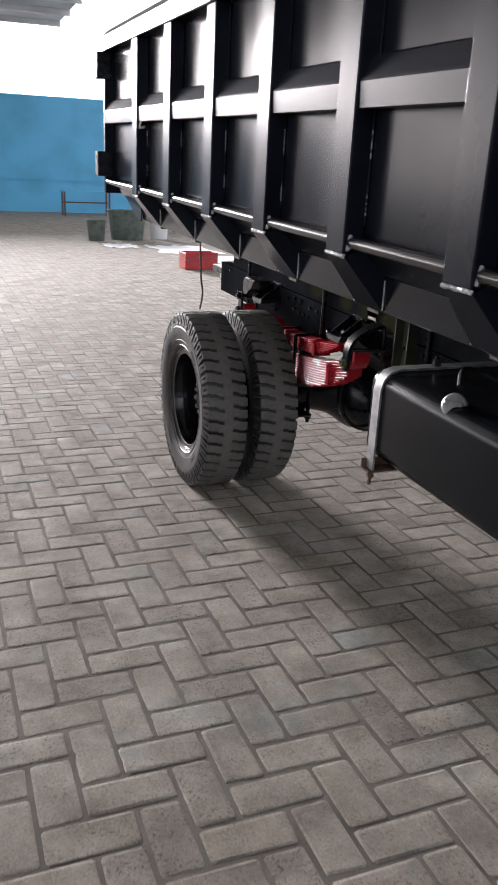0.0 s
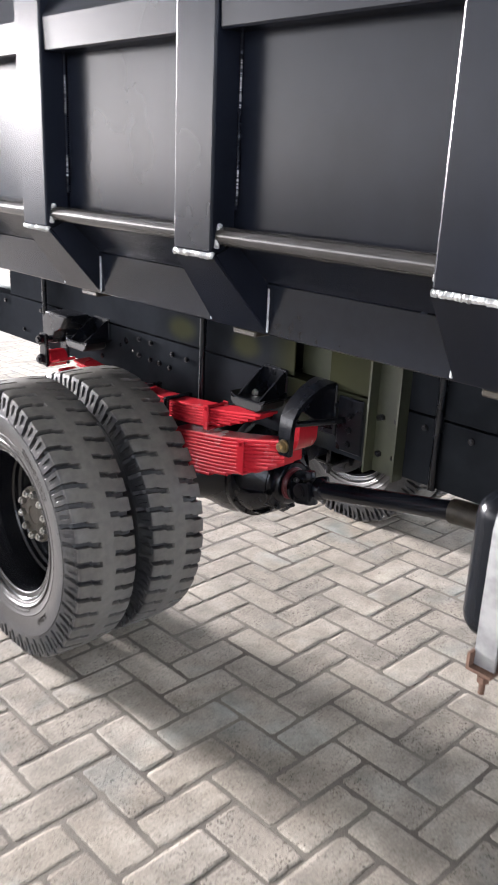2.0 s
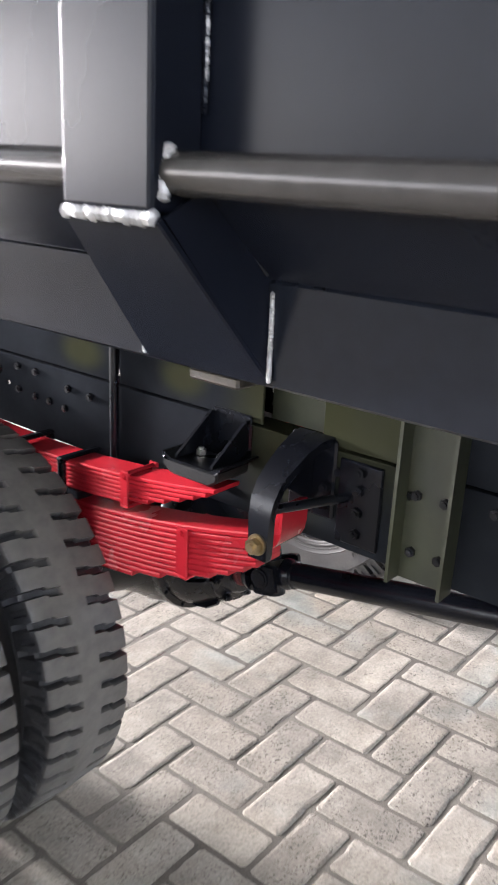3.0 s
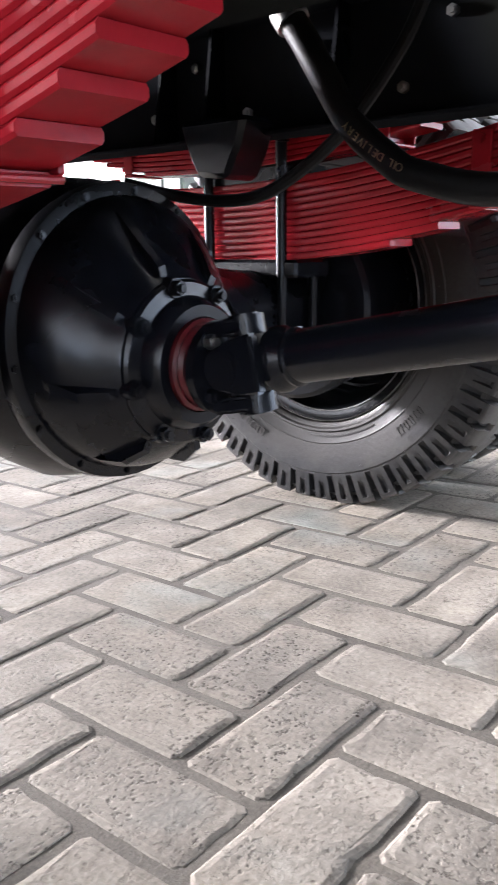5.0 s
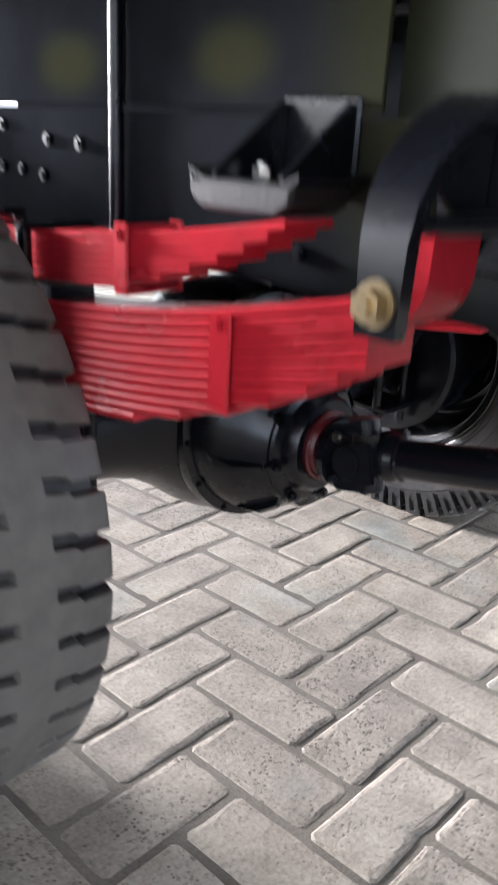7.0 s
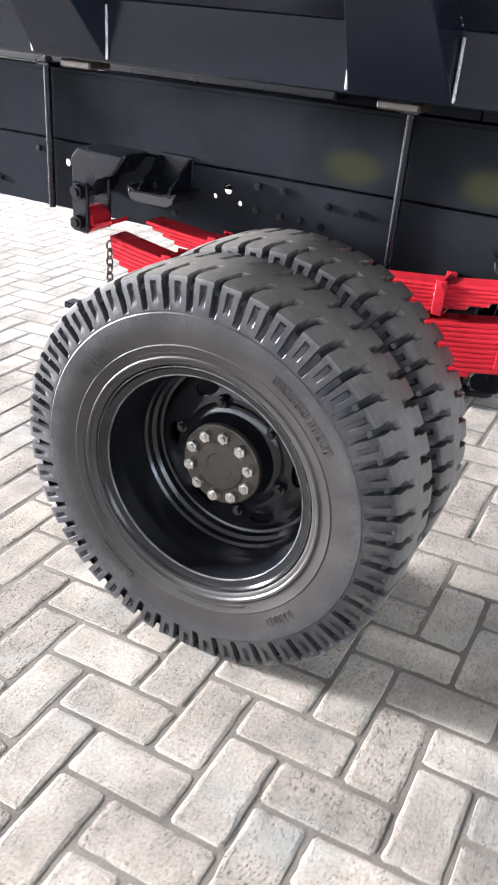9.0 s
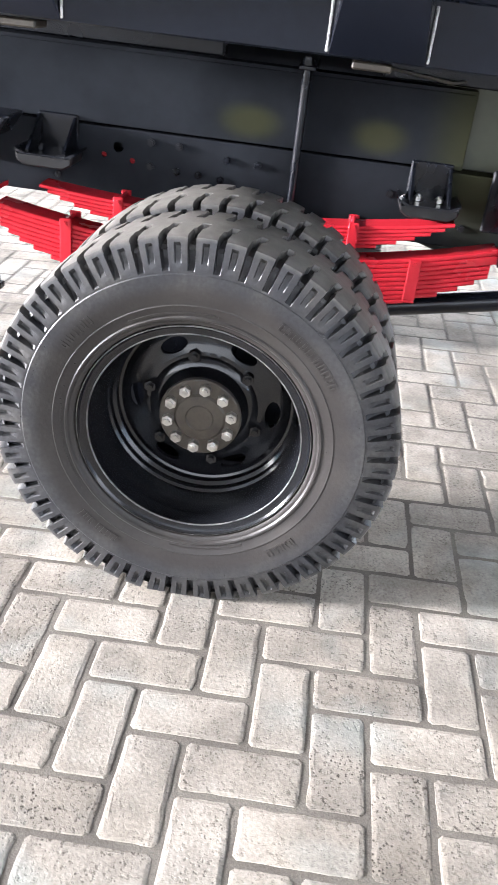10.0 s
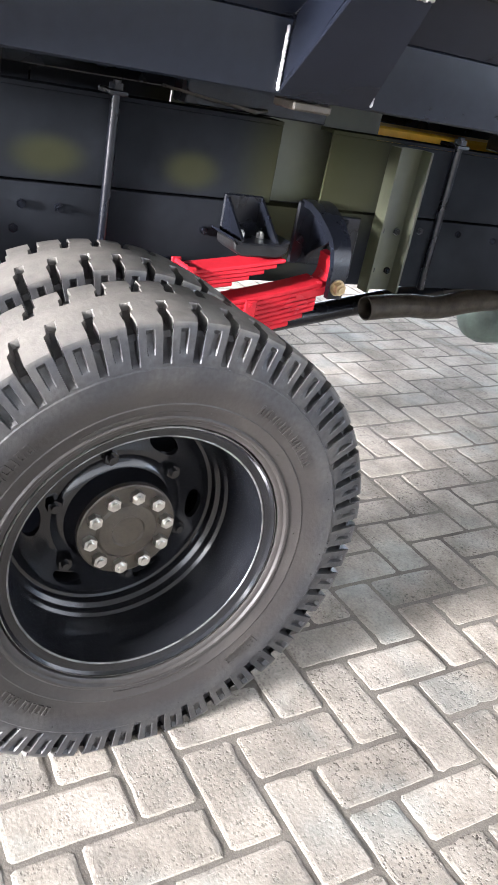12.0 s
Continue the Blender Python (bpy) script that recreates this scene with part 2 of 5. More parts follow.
M_TANK = material("black_tank_paint", (0.006, 0.007, 0.009), 0.22, var=0.1, scale=5, fine=50, bump=0.05, rough_var=0.06, spec=0.15)
M_PAVER = paver_material("concrete_paver")
M_SAND = material("joint_sand", (0.142, 0.127, 0.104), 0.95, var=0.5, second=(0.072, 0.063, 0.052), scale=5, fine=300, bump=0.25, dist=0.003)
M_DULL = material("dull_sheet_paint", (0.33, 0.42, 0.52), 0.6, var=0.1, scale=0.8, fine=20, bump=0.1, amount=0.3)
M_BLUE = material("blue_wall_paint", (0.09, 0.42, 0.68), 0.55, var=0.08, scale=0.8, fine=20, bump=0.1, amount=0.2)
M_WHITE = material("white_sheet", (0.75, 0.76, 0.77), 0.6, var=0.08, scale=1, fine=30, bump=0.1, amount=0.2)
M_ROOF = material("translucent_roof_sheet", (0.75, 0.76, 0.77), 0.6, var=0.08, scale=1, fine=30, bump=0.1, amount=0.2)
rn = M_ROOF.node_tree
thru = rn.nodes.new("ShaderNodeBsdfTranslucent")
thru.inputs["Color"].default_value = (0.8, 0.82, 0.84, 1)
mix_thru = rn.nodes.new("ShaderNodeMixShader")
mix_thru.inputs["Fac"].default_value = 0.14
rn.links.new(rn.nodes["Principled BSDF"].outputs[0], mix_thru.inputs[1])
rn.links.new(thru.outputs[0], mix_thru.inputs[2])
rn.links.new(mix_thru.outputs[0], rn.nodes["Material Output"].inputs["Surface"])
# Lets more light through, for the added roof section that brightens the truck side.
M_ROOFFILL = M_ROOF.copy()
M_ROOFFILL.name = "roof_fill_sheet"
next(n for n in M_ROOFFILL.node_tree.nodes if n.bl_idname == "ShaderNodeMixShader").inputs["Fac"].default_value = 0.45
M_STEELGREY = material("grey_steel", (0.35, 0.36, 0.37), 0.5, metal=0.2, var=0.1, scale=4, fine=60, bump=0.1)
M_YELLOW = material("yellow_paint", (0.75, 0.40, 0.02), 0.4, var=0.1, scale=8, fine=60, bump=0.08, amount=0.2)
M_HOSE = material("black_hose", (0.010, 0.010, 0.0105), 0.5, var=0.2, scale=20, fine=150, bump=0.15, spec=0.25)
M_GREENGREY = material("green_grey_plastic", (0.10, 0.13, 0.11), 0.6, var=0.2, scale=9, fine=60, bump=0.1)
M_REDLENS = material("red_lamp_plastic", (0.50, 0.03, 0.03), 0.25, var=0.1, scale=9, fine=60, bump=0.05)
M_SEAL = material("dark_red_seal", (0.11, 0.010, 0.014), 0.35, var=0.1, scale=20, fine=100, bump=0.05)
M_RUST = material("rusty_steel", (0.13, 0.07, 0.045), 0.8, var=0.3, scale=30, fine=150, bump=0.3)


# ---- mesh helpers ----
def mesh_object(name, bm, mat, smooth=False):
    me = bpy.data.meshes.new(name)
    bmesh.ops.recalc_face_normals(bm, faces=bm.faces)
    bm.to_mesh(me)
    bm.free()
    me.materials.append(mat)
    if smooth:
        me.polygons.foreach_set("use_smooth", [True] * len(me.polygons))
        me.set_sharp_from_angle(angle=radians(32))
    return new(name, me)


def part(name, bm, mat, parent, label="", smooth=True):
    ob = mesh_object(name, bm, mat, smooth)
    ob.parent = parent
    return tagged(ob, label)


def thing(name, label, category, group="", at=(0, 0, 0)):
    ob = new(name)
    ob.location = at
    return tagged(ob, label, category, group)


def box(bm, x0, x1, y0, y1, z0, z1, bevel=0.0, segments=1):
    r = bmesh.ops.create_cube(bm, size=1)
    vs = r["verts"]
    for v in vs:
        v.co = Vector(((x0 + x1) / 2 + v.co.x * (x1 - x0), (y0 + y1) / 2 + v.co.y * (y1 - y0), (z0 + z1) / 2 + v.co.z * (z1 - z0)))
    if bevel:
        es = list({e for v in vs for e in v.link_edges})
        bmesh.ops.bevel(bm, geom=es, offset=bevel, segments=segments, affect="EDGES", profile=0.5)
    return bm


def cylinder(bm, a, b, r, n=16, r2=None):
    a, b = Vector(a), Vector(b)
    q = (b - a).to_track_quat("Z", "Y").to_matrix().to_4x4()
    bmesh.ops.create_cone(bm, cap_ends=True, segments=n, radius1=r, radius2=r if r2 is None else r2, depth=(b - a).length,
                          matrix=Matrix.Translation((a + b) / 2) @ q)
    return bm


def tube(bm, pts, r, n=10):
    """A round bar swept along points."""
    pts = [Vector(p) for p in pts]
    rings = []
    up = Vector((0.13, 0.31, 0.94)).normalized()
    for i, p in enumerate(pts):
        d = (pts[min(i + 1, len(pts) - 1)] - pts[max(i - 1, 0)]).normalized()
        s = d.cross(up).normalized()
        u = s.cross(d)
        rings.append([bm.verts.new(p + r * (math.cos(k * math.tau / n) * s + math.sin(k * math.tau / n) * u)) for k in range(n)])
    for a, b in zip(rings, rings[1:]):
        for k in range(n):
            bm.faces.new((a[k], a[(k + 1) % n], b[(k + 1) % n], b[k]))
    bm.faces.new(rings[0][::-1])
    bm.faces.new(rings[-1])
    return bm


def smooth_path(pts, steps=6):
    """Catmull-Rom through points."""
    pts = [Vector(p) for p in pts]
    out = []
    ext = [2 * pts[0] - pts[1]] + pts + [2 * pts[-1] - pts[-2]]
    for i in range(1, len(ext) - 2):
        p0, p1, p2, p3 = ext[i - 1:i + 3]
        for k in range(steps):
            t = k / steps
            out.append(0.5 * (2 * p1 + (p2 - p0) * t + (2 * p0 - 5 * p1 + 4 * p2 - p3) * t * t + (3 * p1 - p0 - 3 * p2 + p3) * t ** 3))
    out.append(pts[-1])
    return out


def lathe(bm, profile, n=64, axis="X"):
    """Turns (along, radius) round an axis through the origin."""
    rings = []
    for a, r in profile:
        ring = []
        for k in range(n):
            c, s = math.cos(k * math.tau / n) * r, math.sin(k * math.tau / n) * r
            ring.append(bm.verts.new((a, c, s) if axis == "X" else (c, a, s)))
        rings.append(ring)
    for a, b in zip(rings, rings[1:]):
        for k in range(n):
            bm.faces.new((a[k], a[(k + 1) % n], b[(k + 1) % n], b[k]))
    return bm


def extrude_poly(bm, pts, plane, lo, hi, bevel=0.0):
    """A plate: an outline in a plane ('x': outline in y,z) drawn out from lo to hi."""
    def co(p, h):
        return (h, p[0], p[1]) if plane == "x" else (p[0], h, p[1]) if plane == "y" else (p[0], p[1], h)
    a = [bm.verts.new(co(p, lo)) for p in pts]
    b = [bm.verts.new(co(p, hi)) for p in pts]
    n = len(pts)
    fs = [bm.faces.new(a[::-1]), bm.faces.new(b)]
    for k in range(n):
        fs.append(bm.faces.new((a[k], a[(k + 1) % n], b[(k + 1) % n], b[k])))
    if bevel:
        bmesh.ops.bevel(bm, geom=list({e for f in fs for e in f.edges}), offset=bevel, segments=1, affect="EDGES")
    return bm


def hexnut(bm, c, axis, r, h):
    c, axis = Vector(c), Vector(axis).normalized()
    cylinder(bm, c, c + axis * h, r, 6)
    cylinder(bm, c, c + axis * h * 1.45, r * 0.55, 8)
    return bm


def B():
    return bmesh.new()


def weld_bead(a, b2, r, rng, step=0.006):
    """One rippled bead from a to b2."""
    a, b2 = Vector(a), Vector(b2)
    n = max(6, int((b2 - a).length / step) * 2)
    d = (b2 - a).normalized()
    side = d.cross(Vector((0.3, 0.5, 0.8))).normalized()
    up = side.cross(d)
    bm = B()
    rings = []
    for i in range(n + 1):
        k = r * ((1.12 if i % 2 else 0.9) + rng.uniform(-0.12, 0.12)) * (0.4 if i in (0, n) else 1)
        c = a.lerp(b2, i / n) + up * rng.uniform(-0.2, 0.2) * r
        rings.append([bm.verts.new(c + k * (math.cos(j * math.tau / 7) * side + math.sin(j * math.tau / 7) * up)) for j in range(7)])
    for p, q in zip(rings, rings[1:]):
        for j in range(7):
            bm.faces.new((p[j], p[(j + 1) % 7], q[(j + 1) % 7], q[j]))
    bm.faces.new(rings[0][::-1])
    bm.faces.new(rings[-1])
    return bm


# ---- truck ----
AXZ = 0.402
truck = thing("dump_truck", "black dump truck with red leaf springs parked on block paving", "truck")
# the unladen truck stands a little nose-down, turned about its rear axle
truck.matrix_world = Matrix.Translation((-0.03, 0, AXZ)) @ Matrix.Rotation(radians(2.2), 4, "X") @ Matrix.Translation((0, 0, -AXZ))
POSTS = (-3.83, -3.23, -2.63, -2.03, -1.432, -0.834, -0.242, 0.385, 1.035)
REAR, FRONT = 1.86, -4.3
Z_RAIL = 1.299


def dump_side(sx):
    """One side of the dump body; sx is -1 or 1."""
    def X(v):
        return sx * v
    def bx(b, x0, x1, *r, **k):
        return box(b, min(X(x0), X(x1)), max(X(x0), X(x1)), *r, **k)
    panel = part("side_panel", bx(B(), 0.908, 0.916, FRONT, REAR, 1.30, 2.06), M_BODY, truck)
    # rounded lower rail, in lengths between the posts
    edges = (FRONT, *POSTS, REAR)
    for i in range(len(edges) - 1):
        y0 = edges[i] + (0.056 if i else 0)
        y1 = edges[i + 1] - (0.056 if i < len(edges) - 2 else 0)
        b = B()
        cylinder(b, (X(0.951), y0, Z_RAIL), (X(0.951), y1, Z_RAIL), 0.018, 20)
        part("lower_rail", b, M_RAIL, panel, "worn shiny round rail")
        # ledge along the middle of the panel, with a sloping top
        b = extrude_poly(B(), [(X(0.918), 1.642), (X(0.970), 1.642), (X(0.972), 1.713), (X(0.940), 1.774), (X(0.918), 1.780)], "y", y0, y1, 0.0035)
        part("middle_rail", b, M_BODY, panel, smooth=False)
    b = extrude_poly(B(), [(X(0.905), 2.05), (X(0.982), 2.05), (X(0.987), 2.13), (X(0.95), 2.17), (X(0.905), 2.17)], "y", FRONT, REAR, 0.004)
    part("top_rail", b, M_BODY, truck, smooth=False)
    # plate below the panel that leans inward, and the sill under it
    b = extrude_poly(B(), [(X(0.942), 1.300), (X(0.917), 1.300), (X(0.838), 1.2105), (X(0.8515), 1.2105)], "y", FRONT, REAR)
    part("lower_plate", b, M_BODY, truck, smooth=False)
    b = extrude_poly(B(), [(X(0.852), 1.210), (X(0.79), 1.210), (X(0.79), 1.107), (X(0.846), 1.107)], "y", FRONT, REAR - 0.48, 0.003)
    part("sill", b, M_SILL, truck, smooth=False)
    for c in POSTS:
        b = bx(B(), 0.918, 0.978, c - 0.0555, c + 0.0555, 1.268, 2.048, bevel=0.0045, segments=2)
        post = part("post", b, M_BODY, truck, smooth=False)
        # weld across the foot of the post
        rng = random.Random(int(c * 100) + 999)
        part("weld", weld_bead((X(0.974), c - 0.058, 1.264), (X(0.974), c + 0.058, 1.264), 0.0062, rng, 0.006), M_WELD, post, "bright weld bead")
        part("weld", weld_bead((X(0.920), c - 0.058, 1.345), (X(0.920), c - 0.058, 2.04), 0.0035, rng, 0.004), M_BODY, post, "painted vertical weld bead")
        for z0, z1 in ((1.37, 1.43), (1.52, 1.60)):
            part("weld", weld_bead((X(0.9205), c - 0.059, z0), (X(0.9205), c - 0.059, z1), 0.0022, rng, 0.003), M_WELD, post)
        for y in (c - 0.057, c + 0.057):
            part("weld", weld_bead((X(0.966), y, 1.277), (X(0.958), y, 1.322), 0.0055, rng, 0.004), M_WELD, post)
        # gusset: two cheeks and a sloping face from the post foot to the sill
        t = [(X(0.975), c - 0.060, 1.261), (X(0.975), c + 0.060, 1.261), (X(0.848), c + 0.083, 1.109), (X(0.848), c - 0.083, 1.109)]
        b = B()
        v = [b.verts.new(p) for p in t] + [b.verts.new((p[0] - sx * 0.005, p[1], p[2] + 0.006)) for p in t]
        for f in ((0, 1, 2, 3), (7, 6, 5, 4), (0, 4, 5, 1), (1, 5, 6, 2), (2, 6, 7, 3), (3, 7, 4, 0)):
            b.faces.new([v[i] for i in f])
        bmesh.ops.bevel(b, geom=list(b.edges), offset=0.0018, segments=1, affect="EDGES")
        gusset = part("gusset", b, M_BODY, truck, smooth=False)
        for y in (-0.081, 0.075):
            b = extrude_poly(B(), [(X(0.968), 1.264), (X(0.915), 1.296), (X(0.846), 1.212), (X(0.847), 1.113)], "y", c + y, c + y + 0.006)
            for v in b.verts:
                v.co.y += (-0.02 if y > 0 else 0.02) * (abs(v.co.x) - 0.846) / 0.13
            part("cheek", b, M_BODY, gusset, smooth=False)
        for y in (c - 0.080, c + 0.080):
            part("weld", weld_bead((X(0.912), y + math.copysign(0.012, c - y), 1.281), (X(0.854), y, 1.214), 0.0028, rng, 0.004), M_SILL, gusset, "painted weld bead")
        for y in (c - 0.085, c + 0.085):
            part("weld", weld_bead((X(0.851), y, 1.113), (X(0.851), y, 1.200), 0.0026, rng, 0.0035), M_WELD, gusset, "bright weld bead")
        # small eye plate under the gusset
        b = bx(B(), 0.765, 0.83, c - 0.03, c + 0.04, 1.090, 1.104, bevel=0.003)
        part("eye_plate", b, M_HUB, gusset, "dull grey eye plate")


dump_side(-1)
dump_side(1)
b = box(B(), -0.838, 0.838, FRONT, REAR - 0.02, 1.212, 1.226)
part("floor_plate", b, M_BODY, truck)
for k in range(9):
    y = -3.83 + k * 0.6
    part("cross_member", box(B(), -0.79, 0.79, y - 0.03, y + 0.03, 1.125, 1.211, bevel=0.003), M_CHASSIS, truck)
for sx, cuts in ((-1, ((FRONT, -1.22), (-0.64, -0.281), (0.10, 1.6))), (1, ((FRONT, 0.05), (0.60, 1.6)))):
    for y0, y1 in cuts:
        part("body_runner", box(B(), min(sx * 0.20, sx * 0.27), max(sx * 0.20, sx * 0.27), y0, y1, 1.036, 1.124, bevel=0.003), M_CHASSIS, truck)
part("front_board", box(B(), -0.905, 0.905, FRONT, FRONT + 0.01, 1.228, 2.16), M_BODY, truck)
tail = part("tailgate", box(B(), -0.97, 0.97, REAR + 0.004, REAR + 0.05, 1.228, 2.15, bevel=0.004), M_BODY, truck)
for sx in (-1, 1):
    for z0, z1 in ((1.90, 2.05), (1.33, 1.48)):
        part("hinge", box(B(), min(sx * 0.93, sx * 1.02), max(sx * 0.93, sx * 1.02), REAR - 0.01, REAR + 0.09, z0, z1, bevel=0.006), M_CHASSIS, tail)
    b = extrude_poly(B(), [(1.855, 1.298), (1.855, 1.24), (1.42, 1.10), (1.35, 1.10), (1.35, 1.20)], "x", sx * 0.855, sx * 0.862)
    part("end_plate", b, M_BODY, truck, smooth=False)


# ---- chassis ----
def pierced(bm, cutters):
    """The solid bm with the holes of the cutters driven through it."""
    obs = []
    for b in (bm, cutters):
        bmesh.ops.recalc_face_normals(b, faces=b.faces)
        me = bpy.data.meshes.new("blank")
        b.to_mesh(me)
        b.free()
        obs.append(new("blank", me))
    mod = obs[0].modifiers.new("holes", "BOOLEAN")
    mod.object = obs[1]
    mod.solver = "EXACT"
    bpy.context.view_layer.update()
    deps = bpy.context.evaluated_depsgraph_get()
    out = B()
    out.from_mesh(obs[0].evaluated_get(deps).data)
    for ob in obs:
        me = ob.data
        bpy.data.objects.remove(ob)
        bpy.data.meshes.remove(me)
    return out


def rail(sx):
    """Channel-section chassis rail and the sub-frame on it."""
    xo, xi = sx * 0.32, sx * 0.256
    t = sx * 0.006
    b = extrude_poly(B(), [(xo, 0.676), (xo, 0.853), (xi, 0.853), (xi, 0.847), (xo - t, 0.847), (xo - t, 0.682), (xi, 0.682), (xi, 0.676)],
                     "y", -4.4, 1.42, 0.0015)
    cut = B()
    for y, z, rad in ((0.336, 0.809, 0.013), (0.300, 0.780, 0.007), (0.372, 0.787, 0.007), (0.84, 0.80, 0.011), (0.81, 0.76, 0.006)):
        cylinder(cut, (sx * 0.30, y, z), (sx * 0.335, y, z), rad, 16)
    b = pierced(b, cut)
    r = part("chassis_rail", b, M_SUBFRAME, truck, smooth=False)
    # bolts and stiffeners on the inside of the web
    for y, z in ((-0.62, 0.80), (-0.52, 0.73), (-0.40, 0.81), (-0.33, 0.725), (-0.18, 0.80), (-0.05, 0.72), (0.06, 0.80), (0.16, 0.73)):
        part("bolt", hexnut(B(), (sx * 0.314, y, z), (-sx, 0, 0), 0.0085, 0.008), M_ZINC, r, "bright zinc-plated bolt")
    for y in (-0.24, 0.0, 0.11):
        b = extrude_poly(B(), [(sx * 0.3138, 0.6825), (sx * 0.258, 0.6825), (sx * 0.266, 0.72), (sx * 0.285, 0.8465), (sx * 0.3138, 0.8465)], "y", y, y + 0.006)
        part("stiffener", b, M_CHASSIS, r, smooth=False)
    rng = random.Random(5)
    for k in range(26):
        y = -2.4 + k * 0.145 + rng.uniform(-0.02, 0.02)
        if -0.5 < y < 0.45:
            continue
        z = rng.choice((0.725, 0.815, 0.825))
        b = B()
        hexnut(b, (xo, y, z), (sx, 0, 0), 0.009, 0.006)
        part("bolt", b, M_CHASSIS, r)
    for y, z in ((0.253, 0.83), (0.183, 0.829), (0.063, 0.812), (0.253, 0.774), (0.186, 0.769), (0.132, 0.768), (0.076, 0.763), (-0.013, 0.809), (-0.341, 0.786), (-0.264, 0.715), (-0.414, 0.715)):
        part("bolt", hexnut(B(), (xo, y, z), (sx, 0, 0), 0.0095, 0.007), M_CHASSIS, r)
    for y0, y1 in ((-4.4, -0.635), (-0.50, -0.108), (-0.102, 1.2)):
        b = B()
        box(b, min(xo, xo - sx * 0.006), max(xo, xo - sx * 0.006), y0, y1, 0.859, 1.026, bevel=0.0015)
        box(b, min(xi, xo), max(xi, xo), y0, y1, 1.0265, 1.034)
        part("subframe_plate", b, M_SUBFRAME, truck, smooth=False)
    part("subframe_web", box(B(), min(xi, xi + sx * 0.008), max(xi, xi + sx * 0.008), -0.80, -0.48, 0.856, 1.104), M_OLIVE, truck)
    # fish plate with two flanges
    o, w, q = sx * 0.006, sx * 0.042, 0.006
    b = extrude_poly(B(), [(xo, -0.905), (xo + w, -0.905), (xo + w, -0.905 + q), (xo + o, -0.905 + q), (xo + o, -0.805 - q), (xo + w, -0.805 - q), (xo + w, -0.805), (xo, -0.805)],
                     "z", 0.668, 1.02)
    fp = part("fish_plate", b, M_OLIVE, truck, "olive bolted joining plate", smooth=False)
    for y, z in ((-0.88, 0.72), (-0.83, 0.72), (-0.88, 0.82), (-0.83, 0.82)):
        part("bolt", hexnut(B(), (xo + sx * 0.006, y, z), (sx, 0, 0), 0.009, 0.007), M_CHASSIS, fp)
    # long clamp bolts that hold the sub-frame down
    for y in (-2.1, -1.005, -0.105, 0.888):
        b = B()
        cylinder(b, (xo + sx * 0.012, y, 0.675), (xo + sx * 0.012, y, 1.058), 0.010, 12)
        box(b, min(xo - sx * 0.04, xo + sx * 0.03), max(xo - sx * 0.04, xo + sx * 0.03), y - 0.02, y + 0.02, 1.036, 1.046, bevel=0.002)
        hexnut(b, (xo + sx * 0.012, y, 1.046), (0, 0, 1), 0.016, 0.012)
        part("clamp_bolt", b, M_CHASSIS, truck)


rail(-1)
rail(1)
for y in (-2.6, -1.1, 0.62, 1.25):
    part("chassis_cross_member", box(B(), -0.312, 0.312, y - 0.04, y + 0.04, 0.715, 0.835, bevel=0.006), M_CHASSIS, truck)


# ---- leaf springs ----
LEAF = 0.0107


def leaf_shape(bm, x0, x1, ys, top, thick):
    """One bent leaf: its top follows top(y)."""
    n = len(ys)
    prev = None
    for i, y in enumerate(ys):
        z = top(y)
        e, f = 0.0022, thick * 0.26
        ring = [bm.verts.new(p) for p in ((x0, y, z - thick + f), (x0, y, z - f), (x0 + e, y, z), (x1 - e, y, z), (x1, y, z - f), (x1, y, z - thick + f), (x1 - e, y, z - thick), (x0 + e, y, z - thick))]
        if prev:
            for k in range(8):
                bm.faces.new((prev[k], prev[(k + 1) % 8], ring[(k + 1) % 8], ring[k]))
        else:
            bm.faces.new(ring[::-1])
        prev = ring
    bm.faces.new(prev)
    return bm


def strip(bm, x0, x1, line, thick):
    """A bent flat bar whose outer side follows (y, z) points."""
    prev = None
    for i, (y, z) in enumerate(line):
        p, q = line[max(i - 1, 0)], line[min(i + 1, len(line) - 1)]
        d = Vector((q[0] - p[0], q[1] - p[1])).normalized()
        n = Vector((d.y, -d.x)) * thick
        ring = [bm.verts.new(c) for c in ((x0, y, z), (x1, y, z), (x1, y - n.x, z - n.y), (x0, y - n.x, z - n.y))]
        if prev:
            for k in range(4):
                bm.faces.new((prev[k], prev[(k + 1) % 4], ring[(k + 1) % 4], ring[k]))
        else:
            bm.faces.new(ring[::-1])
        prev = ring
    bm.faces.new(prev)
    return bm


